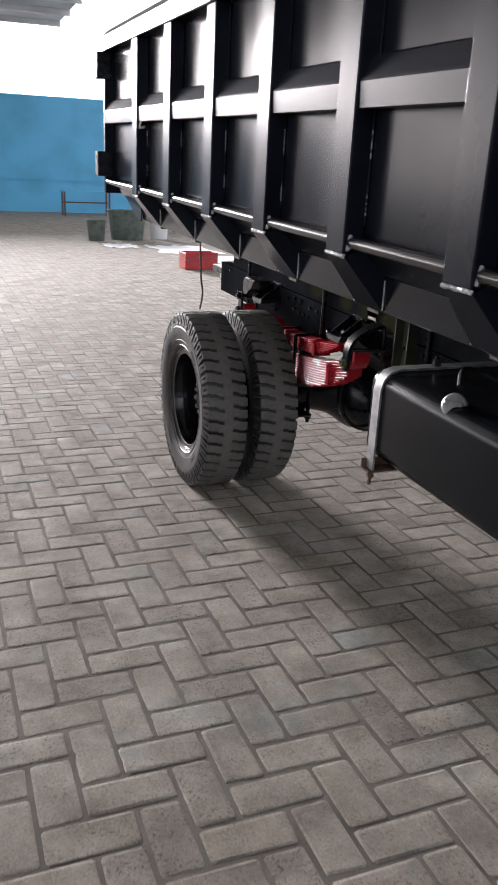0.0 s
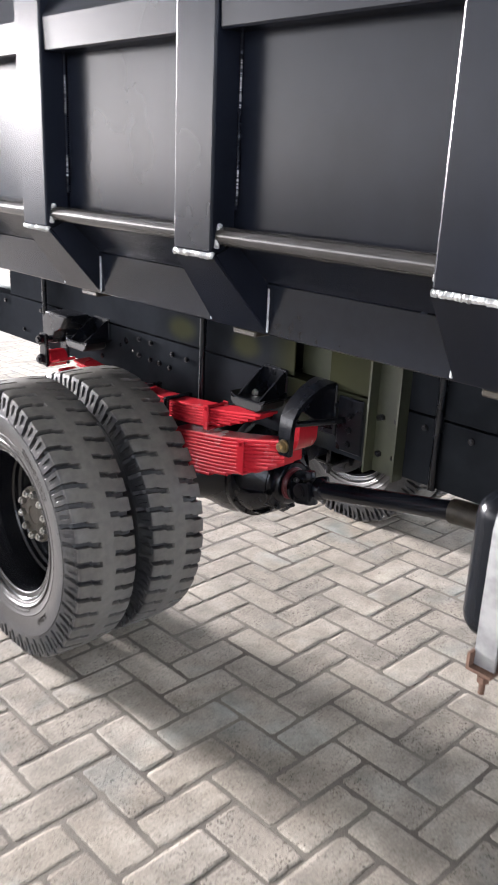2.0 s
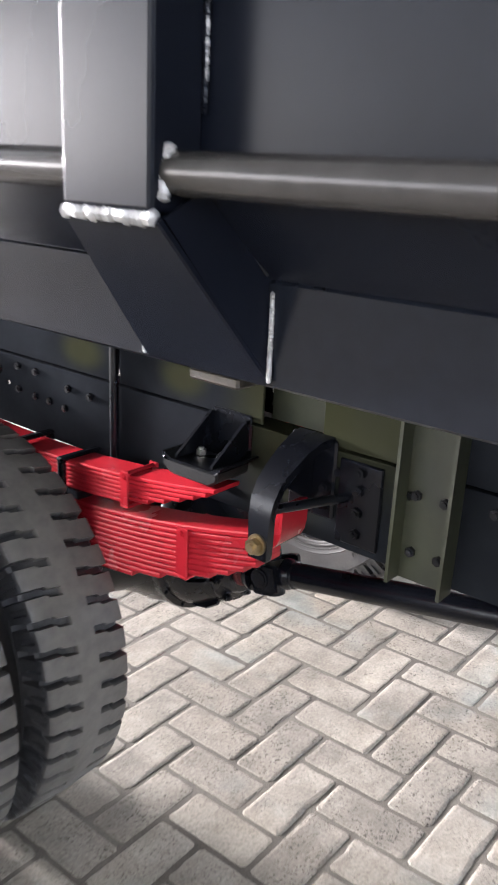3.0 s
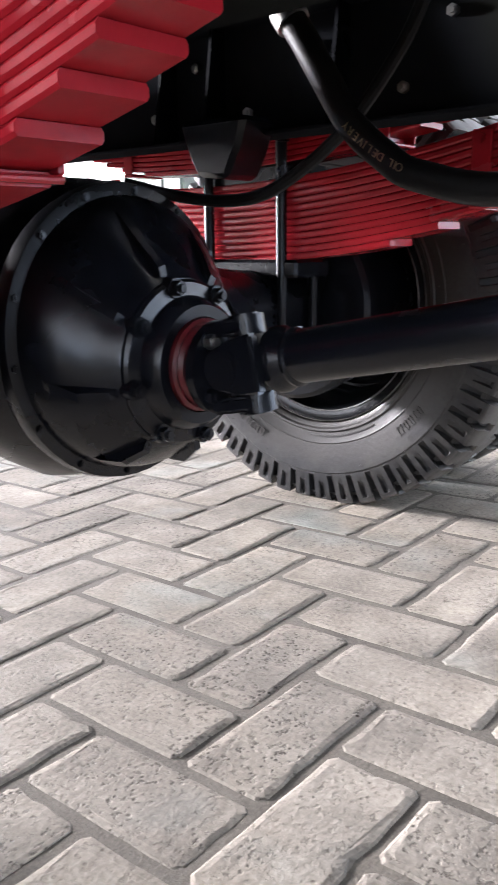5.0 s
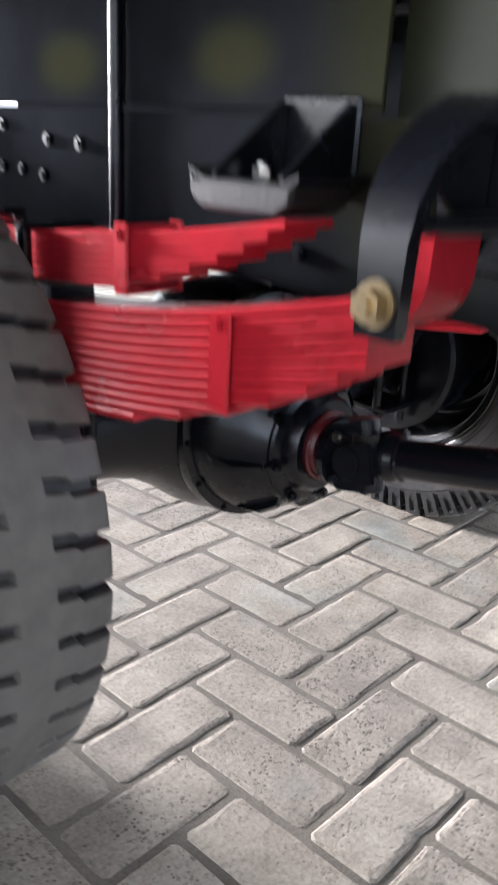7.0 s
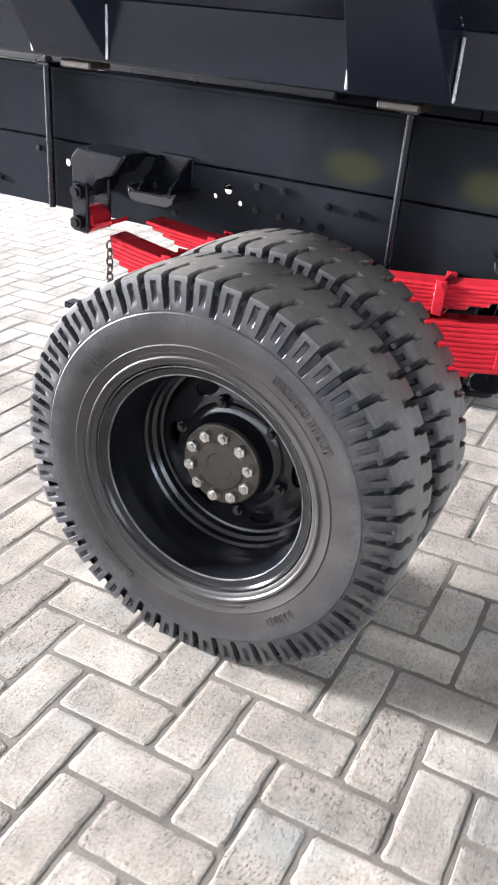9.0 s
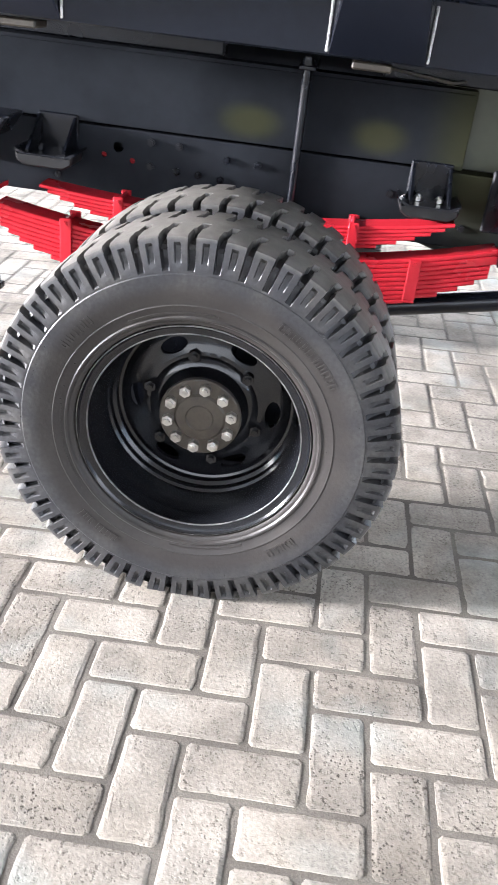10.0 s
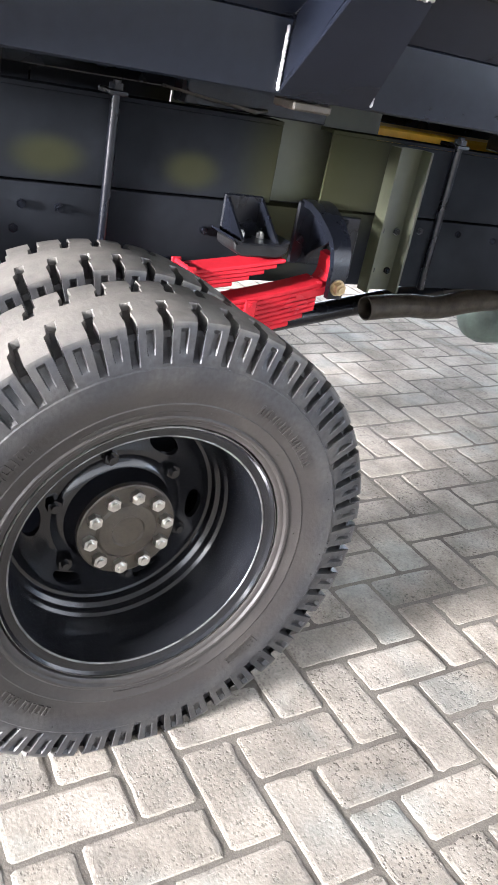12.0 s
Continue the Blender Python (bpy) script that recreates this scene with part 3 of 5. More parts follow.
def leaf_spring(sx):
    x0, x1 = (-0.443, -0.372) if sx < 0 else (0.372, 0.443)
    def main_top(y):
        return 0.619 + 0.195 * y * y - 0.040 * y
    halves = (0.606, 0.604, 0.602, 0.598, 0.598, 0.578, 0.550, 0.515, 0.470, 0.410, 0.340, 0.260)
    mother = None
    for i, h in enumerate(halves):
        fore = h + (0.02 if i > 4 else 0)
        ys = [-fore + (fore + h) * k / 24 for k in range(25)]
        b = leaf_shape(B(), x0, x1, ys, lambda y: main_top(y) - i * (LEAF + 0.0006), LEAF)
        if i == 0:
            # rolled eyes at both ends
            cylinder(b, (x0, 0.690, 0.690), (x1, 0.690, 0.690), 0.033, 22)
            leaf_shape(b, x0, x1, [0.60, 0.64, 0.69], lambda y: 0.706 - 0.35 * (y - 0.60), LEAF)
            mother = part("leaf_spring", b, M_RED, truck, "glossy red multi-leaf spring")
        else:
            if i == 1:
                # upturned end of the two longest leaves
                cy, cz, q = -0.596, 0.7345, 0.036
                curl = [(-0.54, main_top(-0.54) - 0.0125)] + [(cy - q * math.sin(a), cz - q * math.cos(a)) for a in [k * 0.25 for k in range(7)]] + [(-0.6325, 0.752), (-0.633, 0.764), (-0.631, 0.770)]
                strip(b, x0 - 0.0009, x1 + 0.0009, curl, LEAF * 1.6)
            part("leaf", b, M_RED, mother)
    # helper pack on top
    for i, h in enumerate((0.495, 0.475, 0.445, 0.41, 0.37, 0.325, 0.26)):
        ys = [-h + 2 * h * k / 24 for k in range(25)]
        b = leaf_shape(B(), x0, x1, ys, lambda y: 0.706 + 0.152 * y * y - 0.038 * y - i * 0.0089, 0.0084)
        part("helper_leaf", b, M_RED, mother)
    part("spacer", box(B(), x0 + 0.004, x1 - 0.004, -0.112, 0.12, 0.615, 0.643), M_CHASSIS, mother)
    # clips round the main pack and the helper
    for y, zt, zb, g in ((-0.424, 0.668, 0.568, 0.015), (0.43, 0.651, 0.544, 0.015), (-0.265, 0.736, 0.664, 0.012), (0.30, 0.720, 0.651, 0.012)):
        b = B()
        for xx in (x0 - 0.007, x1 + 0.001):
            box(b, xx, xx + 0.006, y - g, y + g, zb, zt, bevel=0.002)
        box(b, x0 - 0.007, x1 + 0.007, y - g, y + g, zb - 0.006, zb, bevel=0.002)
        cylinder(b, (x0, y, zt - 0.008), (x1, y, zt - 0.008), 0.006, 10)
        clip = part("spring_clip", b, M_RED, mother)
        for xx, d in ((x0 - 0.007, -1), (x1 + 0.007, 1)):
            part("clip_bolt", hexnut(B(), (xx, y, zt - 0.012), (d, 0, 0), 0.007, 0.004), M_RED, clip)
    # U-bolts over the axle
    for y in (-0.078, 0.085):
        b = B()
        for xx in (x0 - 0.011, x1 + 0.011):
            cylinder(b, (xx, y, 0.27), (xx, y, 0.708), 0.0095, 12)
            hexnut(b, (xx, y, 0.305), (0, 0, -1), 0.017, 0.016)
        box(b, x0 - 0.02, x1 + 0.02, y - 0.0095, y + 0.0095, 0.707, 0.718, bevel=0.004)
        part("u_bolt", b, M_CHASSIS, mother, "black U-bolt")
    part("spring_seat", box(B(), x0 - 0.015, x1 + 0.015, -0.112, 0.12, 0.46, 0.490, bevel=0.005), M_CHASSIS, mother)
    part("axle_plate", box(B(), x0 - 0.02, x1 + 0.02, -0.107, 0.115, 0.305, 0.32, bevel=0.004), M_CHASSIS, mother)


leaf_spring(-1)
leaf_spring(1)


def hangers(sx):
    def X(v):
        return sx * v
    # front hanger: a strap that curves out from the rail and down to the eye bolt
    line = [(0.3215, 0.868), (0.350, 0.866), (0.388, 0.852), (0.425, 0.830), (0.448, 0.812), (0.462, 0.788), (0.468, 0.76), (0.468, 0.685)]
    b = B()
    prev = None
    for i, (x, z) in enumerate(line):
        a, c = line[max(i - 1, 0)], line[min(i + 1, len(line) - 1)]
        d = Vector((c[0] - a[0], c[1] - a[1])).normalized()
        nrm = Vector((-d.y, d.x)) * 0.008
        w = (0.038, 0.034, 0.030, 0.027, 0.025, 0.0235, 0.022, 0.0195)[i]
        ring = [b.verts.new((X(x + s * nrm.x), -0.625 + e * w, z + s * nrm.y)) for s, e in ((1, -1), (1, 1), (-1, 1), (-1, -1))]
        if prev:
            for k in range(4):
                b.faces.new((prev[k], prev[(k + 1) % 4], ring[(k + 1) % 4], ring[k]))
        else:
            b.faces.new(ring)
        prev = ring
    b.faces.new(prev[::-1])
    hg = part("front_hanger", b, M_CHASSIS, truck, "curved black spring hanger")
    b = extrude_poly(B(), [(X(0.3305), 0.852), (X(0.372), 0.842), (X(0.425), 0.812), (X(0.40), 0.79), (X(0.352), 0.765), (X(0.3305), 0.74)], "y", -0.628, -0.620, 0.002)
    part("hanger_web", b, M_CHASSIS, hg, smooth=False)
    # bolted back plate on the rail and the tie rod to it
    part("back_plate", box(B(), min(X(0.3203), X(0.327)), max(X(0.3203), X(0.327)), -0.765, -0.678, 0.69, 0.845, bevel=0.003), M_CHASSIS, hg)
    for z in (0.715, 0.755, 0.795, 0.828):
        part("bolt", hexnut(B(), (X(0.327), -0.722, z), (sx, 0, 0), 0.0105, 0.009), M_CHASSIS, hg)
    part("tie_rod", cylinder(B(), (X(0.33), -0.70, 0.778), (X(0.462), -0.632, 0.772), 0.0085, 12), M_CHASSIS, hg)
    part("hanger_foot", box(B(), min(X(0.3205), X(0.330)), max(X(0.3205), X(0.330)), -0.672, -0.575, 0.725, 0.872, bevel=0.004), M_CHASSIS, hg)
    for dy in (-0.03, 0.03):
        part("bolt", hexnut(B(), (X(0.33), -0.625 + dy, 0.785), (sx, 0, 0), 0.010, 0.008), M_CHASSIS, hg)
    b = B()
    cylinder(b, (X(0.455), -0.625, 0.713), (X(0.478), -0.625, 0.713), 0.010, 12)
    cylinder(b, (X(0.476), -0.625, 0.713), (X(0.480), -0.625, 0.713), 0.019, 16)
    hexnut(b, (X(0.480), -0.625, 0.713), (sx, 0, 0), 0.0145, 0.013)
    part("eye_bolt", b, M_BRASS, hg, "yellow zinc-plated bolt and nut")
    # rear hanger with a swinging shackle
    b = extrude_poly(B(), [(0.57, 0.866), (0.72, 0.868), (0.745, 0.84), (0.74, 0.755), (0.685, 0.745), (0.665, 0.80), (0.61, 0.812)], "x",
                     *sorted((X(0.3205), X(0.425))), bevel=0.006)
    rh = part("rear_hanger", b, M_CHASSIS, truck)
    for xx in (0.355, 0.446):
        b = extrude_poly(B(), [(0.665, 0.79), (0.712, 0.79), (0.715, 0.665), (0.665, 0.662)], "x", *sorted((X(xx), X(xx + 0.014))), bevel=0.004)
        sh = part("shackle", b, M_CHASSIS, rh)
    for y, z in ((0.688, 0.767), (0.690, 0.690)):
        b = B()
        cylinder(b, (X(0.35), y, z), (X(0.475), y, z), 0.011, 12)
        hexnut(b, (X(0.460), y, z), (sx, 0, 0), 0.019, 0.016)
        part("shackle_pin", b, M_CHASSIS, rh)
    # bump stops on the rail over the helper ends
    for y in (-0.43, 0.485):
        b = box(B(), min(X(0.3205), X(0.328)), max(X(0.3205), X(0.328)), y - 0.05, y + 0.05, 0.785, 0.872, bevel=0.003)
        bs = part("bump_bracket", b, M_CHASSIS, truck)
        b = extrude_poly(B(), [(y - 0.072, 0.796), (y - 0.052, 0.785), (y + 0.052, 0.785), (y + 0.072, 0.796), (y + 0.072, 0.801), (y + 0.048, 0.791), (y - 0.048, 0.791), (y - 0.072, 0.801)],
                         "x", *sorted((X(0.3285), X(0.436))))
        part("pad_plate", b, M_CHASSIS, bs, smooth=False)
        for dy in (-0.047, 0.041):
            b = extrude_poly(B(), [(X(0.3285), 0.866), (X(0.3285), 0.792), (X(0.428), 0.792), (X(0.428), 0.797), (X(0.335), 0.866)], "y", y + dy, y + dy + 0.006)
            part("web", b, M_CHASSIS, bs, smooth=False)
        b = extrude_poly(B(), [(y - 0.070, 0.7955), (y - 0.052, 0.784), (y + 0.052, 0.784), (y + 0.070, 0.7955), (y + 0.067, 0.774), (y + 0.048, 0.762), (y - 0.048, 0.762), (y - 0.067, 0.774)],
                         "x", *sorted((X(0.35), X(0.44))), bevel=0.004)
        part("rubber_pad", b, M_HOSE, bs, "black rubber pad")
        for dy in (-0.025, 0.025):
            part("bolt", hexnut(B(), (X(0.38), y + dy, 0.792), (0, 0, 1), 0.010, 0.010), M_ZINC if sx < 0 and y < 0 else M_CHASSIS, bs)


hangers(-1)
hangers(1)


# ---- axle ----
b = B()
half = [(0.03, 0.207), (0.075, 0.198), (0.12, 0.172), (0.165, 0.138), (0.21, 0.112), (0.27, 0.095), (0.34, 0.086), (0.45, 0.080), (0.62, 0.078)]
prof = [(-x, q) for x, q in reversed(half)] + half
lathe(b, prof, 48)
for v in b.verts:
    v.co.y *= 0.86
    if v.co.z > 0:
        # the arms lie low against the banjo
        v.co.z *= 1 - 0.16 * min(1.0, max(0.0, (abs(v.co.x) - 0.08) / 0.12))
axle = part("axle_housing", b, M_CHASSIS, truck, "glossy black banjo axle housing")
axle.location = (-0.02, 0.0, AXZ)


def axle_part(name, bm, mat, label="", smooth=True):
    ob = part(name, bm, mat, axle, label, smooth)
    return ob


def lathe_y(profile, n=48):
    return lathe(B(), profile, n, axis="Y")


axle_part("carrier_flange", lathe_y([(-0.085, 0.0), (-0.085, 0.165), (-0.085, 0.193), (-0.10, 0.197), (-0.114, 0.194), (-0.117, 0.178), (-0.118, 0.0)]), M_CHASSIS)
DROP = -0.030


def sag(bm):
    """Lowers the carrier towards its pinion, which lies under the axle's centre."""
    for v in bm.verts:
        k = min(1.0, max(0.0, (-v.co.y - 0.118) / 0.085))
        v.co.z += DROP * k * k * (3 - 2 * k)
    return bm


axle_part("carrier_nose", sag(lathe_y([(-0.115, 0.180), (-0.128, 0.177), (-0.145, 0.168), (-0.163, 0.152), (-0.180, 0.134), (-0.196, 0.119), (-0.208, 0.110), (-0.212, 0.106), (-0.212, 0.0)])), M_CHASSIS)
for k in range(14):
    a = k * math.tau / 14 + 0.13
    b = hexnut(B(), (math.cos(a) * 0.186, -0.115, math.sin(a) * 0.186), (0, -1, 0), 0.0052, 0.004)
    axle_part("flange_bolt", b, M_CHASSIS)
for k in range(8):
    a = k * math.tau / 8 + 0.22
    ca, sa = math.cos(a), math.sin(a)
    # cast rib: a thin fin that stands off the bell
    b = B()
    side = Vector((-sa, 0, ca)) * 0.0055
    out = [(0.172, -0.128), (0.168, -0.150), (0.150, -0.180), (0.124, -0.207), (0.100, -0.207), (0.128, -0.172), (0.150, -0.145)]
    lo = [b.verts.new(Vector((ca * r, y, sa * r)) - side) for r, y in out]
    hi = [b.verts.new(Vector((ca * r, y, sa * r)) + side) for r, y in out]
    b.faces.new(lo[::-1])
    b.faces.new(hi)
    for i in range(len(out)):
        b.faces.new((lo[i], lo[(i + 1) % len(out)], hi[(i + 1) % len(out)], hi[i]))
    axle_part("rib", sag(b), M_CHASSIS, smooth=False)
cage = axle_part("pinion_cage", lathe_y([(-0.206, 0.0), (-0.206, 0.102), (-0.210, 0.105), (-0.216, 0.105), (-0.220, 0.101), (-0.223, 0.085), (-0.240, 0.080), (-0.246, 0.074), (-0.246, 0.060), (-0.238, 0.056), (-0.238, 0.0)]), M_CHASSIS)
cage.location.z = DROP
for k in range(8):
    a = k * math.tau / 8 + 0.22
    ca, sa = math.cos(a) * 0.097, math.sin(a) * 0.097
    b = cylinder(B(), (ca, -0.205, sa), (ca, -0.225, sa), 0.0125, 14)
    hexnut(b, (ca, -0.225, sa), (0, -1, 0), 0.0092, 0.009)
    lug = axle_part("cage_bolt", b, M_CHASSIS)
    lug.location.z = DROP
seal = axle_part("oil_seal", lathe_y([(-0.238, 0.059), (-0.250, 0.058), (-0.253, 0.054), (-0.250, 0.050), (-0.256, 0.046), (-0.256, 0.036), (-0.25, 0.03)]), M_SEAL, "dark red oil seal ring")
seal.location.z = DROP
yoke = axle_part("pinion_flange", lathe_y([(-0.246, 0.0), (-0.246, 0.036), (-0.266, 0.040), (-0.270, 0.057), (-0.283, 0.058), (-0.286, 0.0)]), M_CHASSIS)
yoke.location.z = DROP
for sx in (-1, 1):
    b = B()
    lathe(b, [(sx * 0.50, 0.0), (sx * 0.50, 0.17), (sx * 0.508, 0.178), (sx * 0.53, 0.178), (sx * 0.54, 0.165), (sx * 0.74, 0.165), (sx * 0.74, 0.0)], 40)
    axle_part("brake_drum", b, M_CHASSIS)

# drive shaft, climbing forward from the pinion
JOINT = Vector((-0.02, -0.325, 0.380))
SHAFT = Vector((0.0, -0.981, 0.194)).normalized()
ROLL = SHAFT.to_track_quat("Y", "Z").to_matrix().to_4x4()
b = cylinder(B(), JOINT + SHAFT * 0.050, JOINT + SHAFT * 1.62, 0.0305, 32)
drive = part("drive_shaft", b, M_CHASSIS, truck, "glossy black propeller shaft")


def drive_part(name, bm, mat, label="", smooth=True):
    """A piece modelled about the joint's centre, with the shaft along y."""
    ob = part(name, bm, mat, drive, label, smooth)
    ob.matrix_local = Matrix.Translation(JOINT) @ ROLL
    return ob


def ear(bm, s, across, y0, y1):
    """One ear of a yoke: a tapering cheek with a round boss for the bearing cap."""
    def p(u, v, w):
        return (u, v, w) if across else (w, v, u)
    u0, u1 = 0.036, 0.054
    q = [(y0, -0.035), (y0, 0.035), ((y0 + y1) / 2, 0.031), (y1, 0.023), (y1, -0.023), ((y0 + y1) / 2, -0.031)]
    lo = [bm.verts.new(p(s * u0, v, w)) for v, w in q]
    hi = [bm.verts.new(p(s * u1, v, w)) for v, w in q]
    fs = [bm.faces.new(lo[::-1]), bm.faces.new(hi)]
    for i in range(6):
        fs.append(bm.faces.new((lo[i], lo[(i + 1) % 6], hi[(i + 1) % 6], hi[i])))
    bmesh.ops.bevel(bm, geom=list({e for f in fs for e in f.edges}), offset=0.004, segments=2, affect="EDGES")
    cylinder(bm, p(s * 0.034, 0, 0), p(s * 0.057, 0, 0), 0.0245, 20)
    cylinder(bm, p(s * 0.057, 0, 0), p(s * 0.059, 0, 0), 0.018, 20)
    return bm


for s in (-1, 1):
    drive_part("yoke_ear", ear(B(), s, False, -0.045, 0.016), M_CHASSIS)
    drive_part("yoke_ear", ear(B(), s, True, 0.048, -0.016), M_CHASSIS)
b = B()
cylinder(b, (-0.05, 0, 0), (0.05, 0, 0), 0.021, 16)
cylinder(b, (0, 0, -0.05), (0, 0, 0.05), 0.021, 16)
drive_part("universal_joint", b, M_HUB)
drive_part("weld_yoke", lathe(B(), [(0.036, 0.0), (0.036, 0.030), (0.042, 0.0385), (0.050, 0.039), (0.057, 0.036), (0.064, 0.0318), (0.068, 0.0300)], 32, "Y"), M_CHASSIS)
drive_part("shaft_weld", lathe(B(), [(0.064, 0.030), (0.066, 0.0335), (0.070, 0.034), (0.073, 0.030)], 32, "Y"), M_CHASSIS, "painted weld round the shaft end")
drive_part("bearing_flange", lathe(B(), [(1.60, 0.03), (1.60, 0.055), (1.64, 0.058), (1.66, 0.05), (1.70, 0.045), (1.70, 0.0)], 28, "Y"), M_CHASSIS)
for k in range(4):
    a = k * math.tau / 4 + 0.785
    part("flange_bolt", hexnut(B(), (math.cos(a) * 0.046 - 0.02, -0.285, 0.374 + math.sin(a) * 0.046), (0, -1, 0), 0.0095, 0.011), M_ZINC if k in (0, 1) else M_CHASSIS, drive, "bare steel nut" if k in (0, 1) else "")


# ---- wheels ----
PITCHES = 48


def tyre_mesh():
    """Cross-lug truck tyre about the x axis; positive x is the outer side."""
    bm = B()
    # (half width, radius, groove depth, slant of the groove in pitches)
    half = [(0.0, 0.4115, 0, 0), (0.012, 0.4115, 0, 0.02), (0.022, 0.4115, 0, 0.06), (0.025, 0.411, 0.010, 0.08), (0.050, 0.4105, 0.014, 0.16),
            (0.056, 0.410, 0.016, 0.26), (0.090, 0.4085, 0.019, 0.32), (0.0975, 0.4045, 0.022, 0.34), (0.0995, 0.396, 0.024, 0.34), (0.1015, 0.389, 0.024, 0.34), (0.1030, 0.374, 0.021, 0.34),
            (0.1050, 0.360, 0.014, 0.34), (0.1070, 0.346, 0.0, 0.34), (0.1068, 0.342, 0, 0.34), (0.1085, 0.340, 0, 0.3), (0.1083, 0.326, 0, 0.3), (0.1055, 0.305, 0, 0.3),
            (0.1005, 0.282, 0, 0.3), (0.1015, 0.280, 0, 0.3), (0.100, 0.277, 0, 0.3), (0.095, 0.259, 0, 0.3), (0.0975, 0.256, 0, 0.3), (0.0965, 0.252, 0, 0.3), (0.092, 0.249, 0, 0.3), (0.091, 0.244, 0, 0.3), (0.0880, 0.2405, 0, 0.3), (0.076, 0.2390, 0, 0.3), (0.065, 0.232, 0, 0.3)]
    us = (0.0, 0.04, 0.26, 0.30, 0.52, 0.56, 0.74, 0.78)
    deep = (0, 1, 1, 0, 0, 0, 0, 0)
    rows = [(-w, r, d, s, i) for i, (w, r, d, s) in reversed(list(enumerate(half))) if i] + [(w, r, d, s, i) for i, (w, r, d, s) in enumerate(half)]
    rings = []
    for w, r, d, s, i in rows:
        ring = []
        side = 1 if w >= 0 else -1
        for p in range(PITCHES):
            for u, g in zip(us, deep):
                shift = s if side > 0 else 0.5 - s
                th = (p + u + shift) * math.tau / PITCHES
                cut = d * g
                ww = abs(w)
                rr = r - cut * (1 if i < 8 else 0.35)
                if i >= 8:
                    ww -= cut * 0.75
                # slot in the flank of each lug
                if i in (9, 10) and u in (0.56, 0.74):
                    ww -= 0.008
                ring.append(bm.verts.new((side * ww * 0.91, math.cos(th) * rr * 1.007, math.sin(th) * rr * 1.007)))
        rings.append(ring)
    n = len(rings[0])
    for a, c in zip(rings, rings[1:]):
        for k in range(n):
            bm.faces.new((a[k], a[(k + 1) % n], c[(k + 1) % n], c[k]))
    return bm


def sidewall_marks(xs):
    """Raised moulded marks round the sidewall, as plain bars."""
    bm = B()
    rng = random.Random(11)
    def bar(a0, a1, r0, r1, x0, x1):
        n = max(2, int((a1 - a0) * 40))
        for k in range(n):
            t0, t1 = a0 + (a1 - a0) * k / n, a0 + (a1 - a0) * (k + 1) / n
            ps = []
            for h in (0.0, 0.0018):
                for t, r, x in ((t0, r0, x0), (t1, r0, x0), (t1, r1, x1), (t0, r1, x1)):
                    ps.append(bm.verts.new((xs * (x * 0.91 + h), math.cos(t) * r, math.sin(t) * r)))
            bm.faces.new(ps[4:])
            for i in range(4):
                bm.faces.new((ps[i], ps[(i + 1) % 4], ps[4 + (i + 1) % 4], ps[4 + i]))
    for start, widths in ((0.55, (3, 2, 4, 3, 3, 0, 4, 3, 3, 2, 3, 3)), (2.3, (3, 3, 2, 4, 3, 3)), (3.9, (2, 3, 3, 0, 3, 2, 4, 3)), (5.35, (4, 3, 3, 2, 3))):
        a = start
        for w in widths:
            if w:
                for r0, r1 in ((0.297, 0.3005), (0.312, 0.3155)):
                    bar(a, a + w * 0.0105, r0, r1, 0.1037 + (r0 - 0.297) * 0.1, 0.1040 + (r1 - 0.2995) * 0.1)
                bar(a, a + 0.010, 0.3005, 0.312, 0.1040, 0.1053)
                if w > 2:
                    bar(a + w * 0.0105 - 0.010, a + w * 0.0105, 0.3005, 0.312, 0.1040, 0.1053)
            a += w * 0.0105 + 0.016
    for a0, a1 in ((1.45, 2.1), (3.0, 3.7), (4.6, 5.2)):
        bar(a0, a1, 0.266, 0.269, 0.0965, 0.097)
    for k in range(46):
        a = rng.uniform(0, math.tau)
        r = rng.choice((0.345, 0.333, 0.30, 0.27))
        bar(a, a + 0.006, r - 0.001, r + 0.001, 0.1075 if r > 0.3 else 0.0985, 0.108 if r > 0.3 else 0.0985)
    return bm


def rim_mesh():
    """Dished steel rim, open to positive x, with its disc set well back."""
    bm = B()
    n = 72
    lathe(bm, [(0.050, 0.226), (0.060, 0.232), (0.070, 0.2385), (0.075, 0.2392), (0.0785, 0.2380), (0.0785, 0.2362), (0.0735, 0.2325), (0.0700, 0.2235), (0.0695, 0.2190), (0.0685, 0.2172), (0.064, 0.2162), (0.038, 0.2140), (0.033, 0.2118),
               (0.0, 0.2100), (-0.042, 0.2070), (-0.047, 0.2020), (-0.060, 0.2000), (-0.066, 0.1930), (-0.080, 0.1915), (-0.084, 0.181)], n)
    lathe(bm, [(-0.076, 0.2375), (-0.072, 0.222), (-0.05, 0.212), (0.0, 0.208), (0.04, 0.217), (0.05, 0.226)], n)
    return bm


